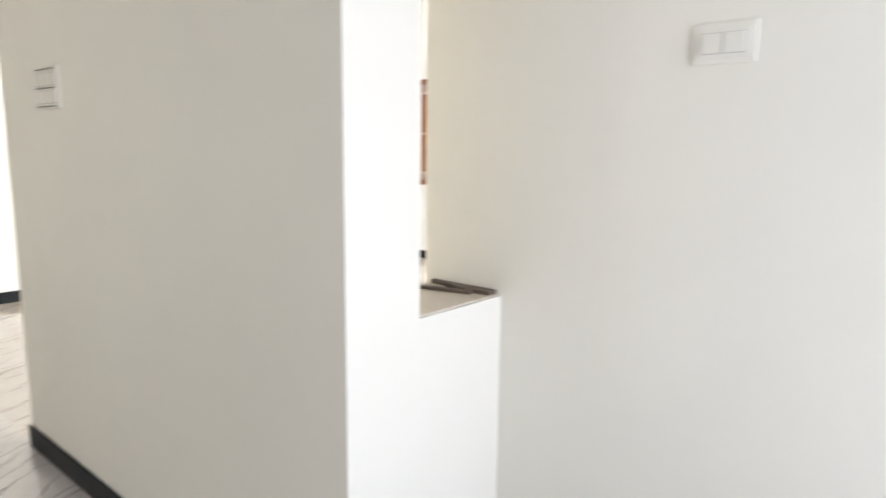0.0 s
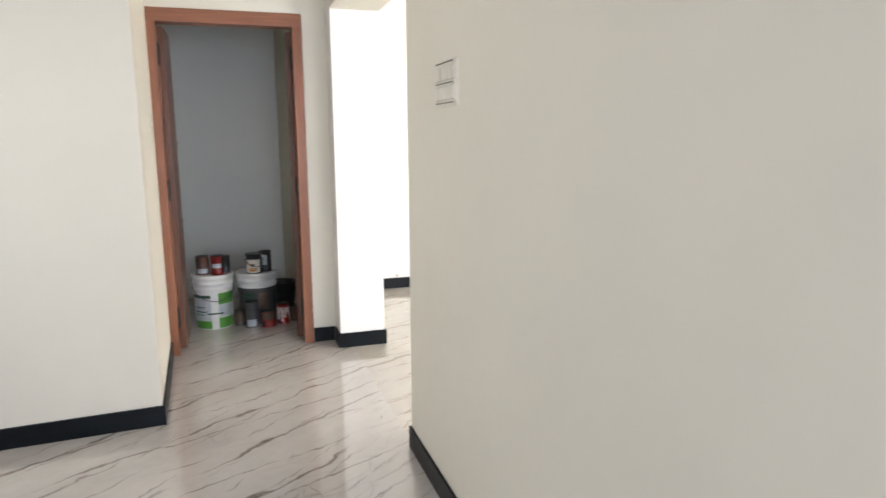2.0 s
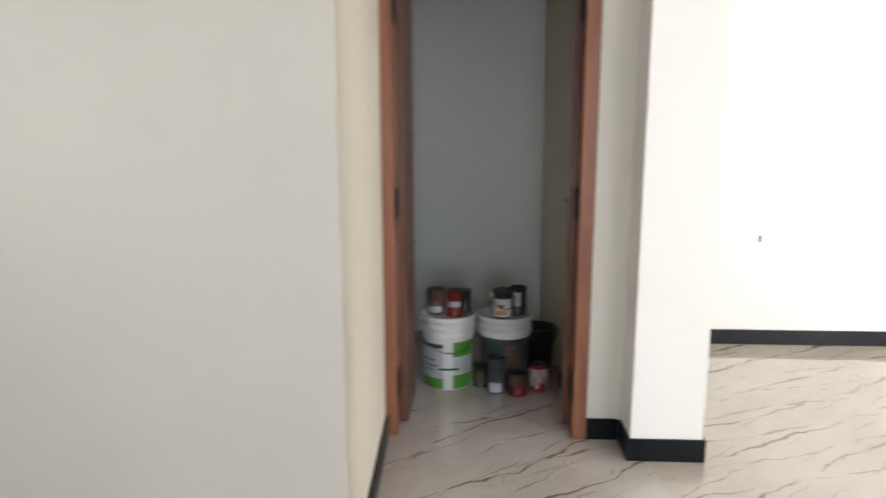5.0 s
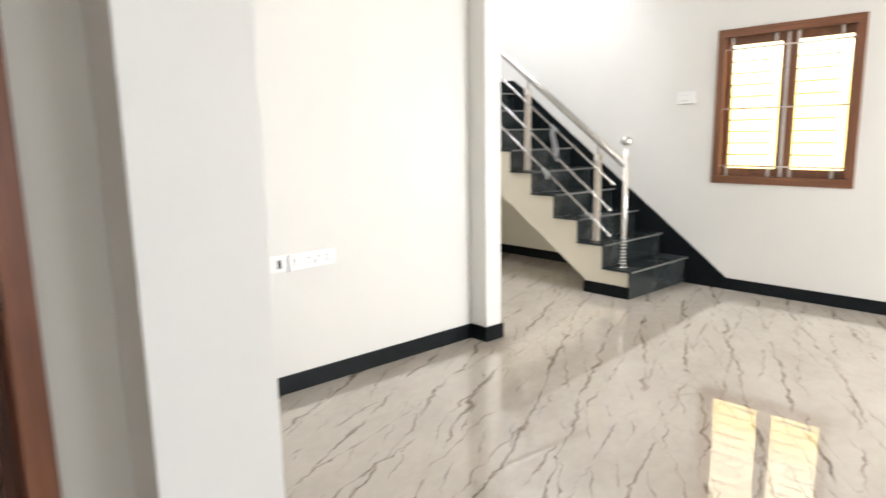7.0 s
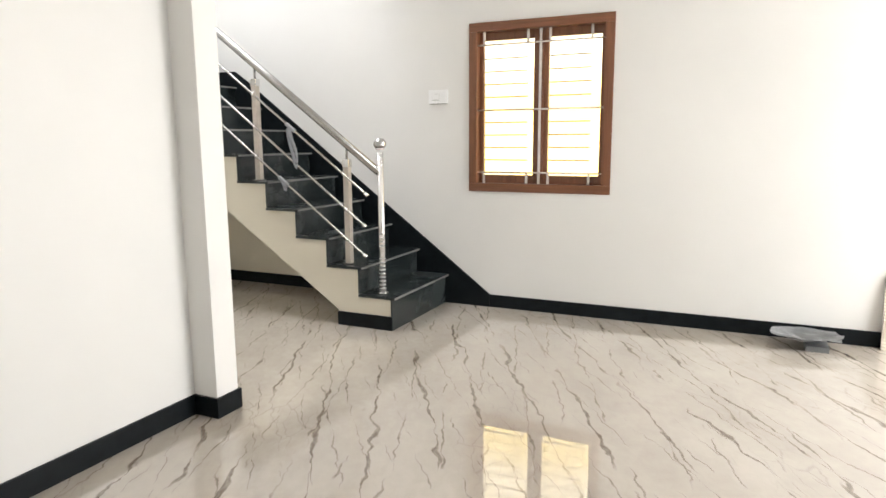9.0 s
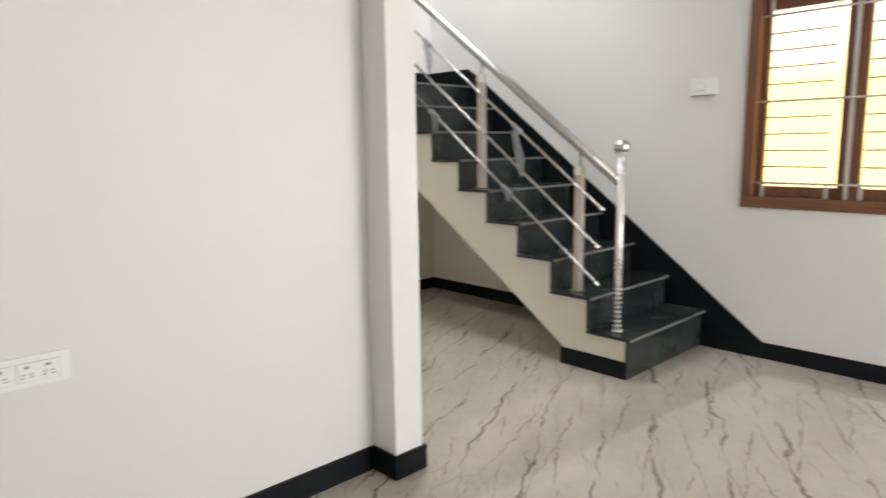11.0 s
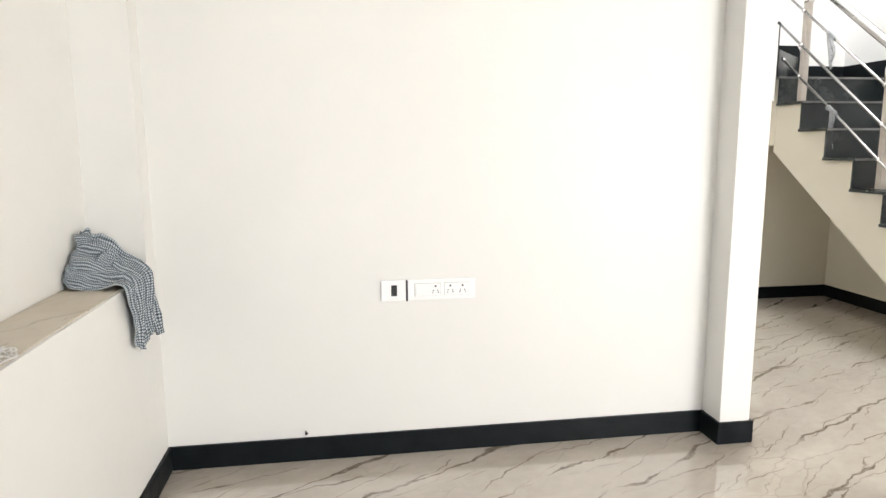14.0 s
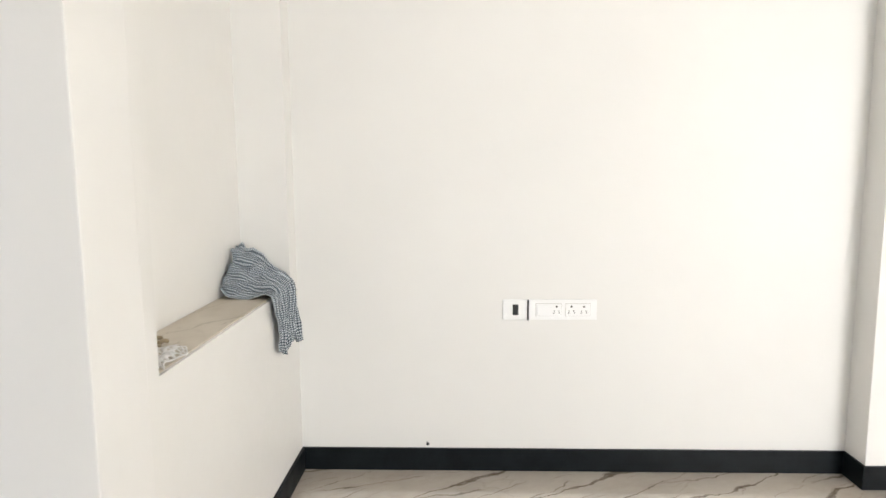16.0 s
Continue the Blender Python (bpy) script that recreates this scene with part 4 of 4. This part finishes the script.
grid = []
for j in range(NV + 1):
    f = j / NV
    c, half = along(spine, f), along(span, f)
    d = along(spine, min(f + 0.02, 1)) - along(spine, max(f - 0.02, 0))
    nrm = d.cross(half).normalized()
    if nrm.dot(Vector((0.6, -0.6, 0.5))) < 0:
        nrm = -nrm
    row = []
    for i in range(NU + 1):
        g = 2 * i / NU - 1
        loose = 0.55 + 0.45 * max(0.0, g)
        wave = math.sin(9.5 * g + 5.5 * f + 0.8 + 0.9 * math.sin(5 * f))
        fold = 0.016 * loose * math.copysign(abs(wave) ** 0.6, wave) + 0.006 * math.sin(21 * g - 7 * f)
        fold += 0.012 * noise.noise(Vector((g * 2.6, f * 6, 2.3))) + 0.005 * noise.noise(Vector((g * 7, f * 17, 5.1)))
        if f < 0.3 and g > 0.3:
            fold += 0.02 * (g - 0.3) * math.sin(42 * f)
        fold *= min(1.0, 0.25 + 5 * f)
        hang = min(1.0, max(0.0, (f - 0.50) / 0.16))
        fold = fold * (1 - hang) + hang * (0.008 + 0.9 * abs(fold))
        p = c + half * g * (1 + 0.07 * math.sin(17 * f + 2)) + nrm * fold
        if f > 0.9:
            p.z += (f - 0.9) * (0.16 * math.sin(5.0 * g + 0.4) - 0.1)
        if f < 0.62:
            p.z = max(p.z, 0.004 + 0.002 * math.sin(20 * g))
            p.x = max(p.x, -0.124)
        p.y = min(p.y, 0.184) if p.x < 0.064 else min(p.y, 0.285)
        row.append(bm.verts.new(p))
    grid.append(row)
for j in range(NV):
    for i in range(NU):
        fc = bm.faces.new((grid[j][i], grid[j][i + 1], grid[j + 1][i + 1], grid[j + 1][i]))
        for lp, (a, b) in zip(fc.loops, ((i, j), (i + 1, j), (i + 1, j + 1), (i, j + 1))):
            lp[uvl].uv = (0.25 * a / NU, 0.50 * b / NV)
# crumpled heap of the same cloth, lying on the sill
heap = []
for j in range(31):
    row = []
    for i in range(49):
        a, b = 2 * math.pi * i / 48, 0.5 * math.pi * j / 30
        w = Vector((math.cos(a) * math.cos(b), math.sin(a) * math.cos(b), math.sin(b)))
        k = 1 + 0.22 * noise.noise(w * 2.1 + Vector((3, 1, 0))) + 0.075 * math.sin(15 * w.z - 9 * w.x + 5 * w.y + 1.6 * noise.noise(w * 2.5)) + 0.06 * math.sin(7 * a + 5 * b) * math.cos(b) + 0.07 * noise.noise(w * 6)
        x, y, z = -0.050 + 0.072 * k * w.x, 0.088 + 0.088 * k * w.y, 0.105 * k * w.z
        z += 0.05 * w.z * max(0.0, -w.x)
        row.append(bm.verts.new((max(x, -0.124), min(y, 0.183), max(z, 0.003))))
    heap.append(row)
for j in range(30):
    for i in range(48):
        fc = bm.faces.new((heap[j][i], heap[j][i + 1], heap[j + 1][i + 1], heap[j + 1][i]))
        for lp, (a, b) in zip(fc.loops, ((i, j), (i + 1, j), (i + 1, j + 1), (i, j + 1))):
            lp[uvl].uv = (0.45 * a / 48 + 0.11 * b / 30, 0.20 * b / 30 + 0.05 * math.sin(6.28 * a / 48))
bmesh.ops.recalc_face_normals(bm, faces=bm.faces)
cl = part("fabric", bm, GING, cloth, "", True)
so = cl.modifiers.new("thick", "SOLIDIFY")
so.thickness = 0.003

# ---- dotted lace napkin on the sill ----
LACE = varied("white_lace_cotton", (0.80, 0.79, 0.77), (0.88, 0.87, 0.85), 30.0, (0.8, 0.9), bumps=0.3)
lace = thing("napkin", "crumpled white dotted napkin on the dusty sill", "napkin", place=(1.495, 5.715, 0.808))
bm = bmesh.new()
rows = []
for i in range(12):
    row = []
    for j in range(22):
        u, v = i / 11 - 0.5, j / 21 - 0.5
        z = 0.004 + 0.018 * max(0, noise.noise(Vector((u * 6, v * 6, 4.0))) + 0.30) * (1 - 1.2 * abs(u))
        row.append(bm.verts.new((0.100 * u + 0.012 * math.sin(9 * v), 0.18 * v + 0.015 * math.sin(8 * u) + 0.004 * noise.noise(Vector((u * 30, v * 30, 0))), z)))
    rows.append(row)
for i in range(11):
    for j in range(21):
        if not (i % 2 and j % 2):
            bm.faces.new((rows[i][j], rows[i + 1][j], rows[i + 1][j + 1], rows[i][j + 1]))
lc = part("fabric", bm, LACE, lace, "", True)
so = lc.modifiers.new("thick", "SOLIDIFY")
so.thickness = 0.0008
STRAW = varied("dry_straw", (0.22, 0.17, 0.10), (0.42, 0.34, 0.22), 20.0, (0.7, 0.9), bumps=0.3)
husk = thing("debris", "dry brown scrap of packing on the sill", "debris", place=(1.425, 5.79, 0.808))
bm = bmesh.new()
for i in range(16):
    a = rnd.uniform(0, 6.28)
    p = Vector((rnd.uniform(-0.02, 0.02), rnd.uniform(-0.05, 0.05), 0.006))
    tube([p, p + Vector((0.02 * math.cos(a), 0.03 * math.sin(a), 0.008)), p + Vector((0.03 * math.cos(a), 0.05 * math.sin(a), 0.002))], rnd.uniform(0.003, 0.006), 7, bm)
part("scrap", bm, STRAW, husk, "", True)

# dark strip of stone lying on the hatch sill
strip = thing("stone_strip", "dark brown stone offcut lying on the hatch sill", "stone strip", place=(1.933, 1.745, 0.930))
part("slab", prism([(-0.006, -0.110), (0.029, -0.112), (0.029, 0.122), (0.012, 0.12), (-0.002, 0.03), (-0.020, -0.02)], "z", 0.0, 0.012, 0.002), BROWN_D, strip)
bm = box((-0.010, -0.085, 0), (0.010, 0.085, 0.010), 0.002)
bm.transform(pose(0, 0, 0, 0, 0, 14))
strip2 = thing("stone_strip", "short dark brown stone offcut lying on the hatch sill", "stone strip", place=(1.888, 1.765, 0.930))
part("slab", bm, BROWN_D, strip2)

# ---- leaning tile and plastic bag by the stair wall ----
TILE = mat("striped_tile", (0.6, 0.5, 0.42), 0.3)
v_ = coords(TILE, (1, 9, 0.7))
f_ = noise_tex(TILE, v_, 5.0, 6.0, 0.7)
sp_ = nodes_of(TILE)[0].new("ShaderNodeSeparateXYZ")
nodes_of(TILE)[1].new(coords(TILE), sp_.inputs[0])
col_ = calc(TILE, "FRACT", calc(TILE, "MULTIPLY", sp_.outputs["Y"], 11.0), 0.0)
dash_ = calc(TILE, "FRACT", calc(TILE, "ADD", calc(TILE, "MULTIPLY", sp_.outputs["Z"], 52.0), calc(TILE, "MULTIPLY", col_, -1.3)), 0.0)
leafy_ = calc(TILE, "MULTIPLY", calc(TILE, "LESS_THAN", col_, 0.36), calc(TILE, "LESS_THAN", dash_, 0.62))
patchy_ = ramp(TILE, noise_tex(TILE, coords(TILE, (1, 2, 1)), 5.0, 2.0), (0.42, grey(0.0)), (0.50, grey(0.85)))
ground_ = ramp(TILE, f_, (0.38, (0.46, 0.38, 0.31)), (0.48, (0.52, 0.45, 0.385)), (0.56, (0.55, 0.485, 0.42)), (0.60, (0.62, 0.56, 0.48)))
set_in(TILE, "Base Color", mix(TILE, calc(TILE, "MULTIPLY", leafy_, patchy_), ground_, (0.74, 0.685, 0.60)))
bump(TILE, noise_tex(TILE, coords(TILE), 60.0, 3.0), 0.1)
tl = thing("leaning_tile", "beige striped wall tile leaning on the wall", "tile", place=(6.165, 3.41, 0))
bm = box((-0.006, -0.30, 0), (0.006, 0.30, 0.455), 0.001)
bm.transform(pose(0.006, 0, 0, 0, 6.5, 0))
part("slab", bm, TILE, tl)

BAG = varied("grey_plastic_bag", (0.11, 0.115, 0.12), (0.22, 0.226, 0.23), 6.0, (0.3, 0.45), bumps=0.15)
bag = thing("plastic_bag", "crumpled grey plastic bag on a flat stone", "plastic bag", place=(6.04, 4.125, 0))
part("stone", box((-0.075, -0.125, 0), (0.075, 0.0, 0.036), 0.003), BAG, bag, "flat grey stone slab")
bm = bmesh.new()
rows = []
for i in range(12):
    row = []
    for j in range(12):
        u, v = i / 11 - 0.5, j / 11 - 0.5
        q = Vector((u * 5, v * 5, 1.7))
        crease = 0.012 * abs(math.sin(9 * u + 5 * v + 0.6)) + 0.010 * abs(math.sin(4 * u - 11 * v))
        z = 0.036 + 0.046 * min(1.0, 4.2 * (u * u + v * v)) ** 0.7 + 0.7 * crease * (1 - abs(u)) + 0.012 * abs(noise.noise(q * 0.8))
        s = 0.72 + 0.5 * (0.5 - abs(v))
        u, v = u * s, v * (0.85 + 0.3 * (0.5 - abs(u)))
        row.append(bm.verts.new((0.30 * u + 0.012 * noise.noise(q * 1.1), 0.41 * v + 0.016 * noise.noise(q * 0.8 + Vector((5, 0, 0))), z)))
    rows.append(row)
for i in range(11):
    for j in range(11):
        bm.faces.new((rows[i][j], rows[i + 1][j], rows[i + 1][j + 1], rows[i][j + 1]))
fm = part("film", bm, BAG, bag, "crumpled shiny grey film")
so = fm.modifiers.new("thick", "SOLIDIFY")
so.thickness = 0.003
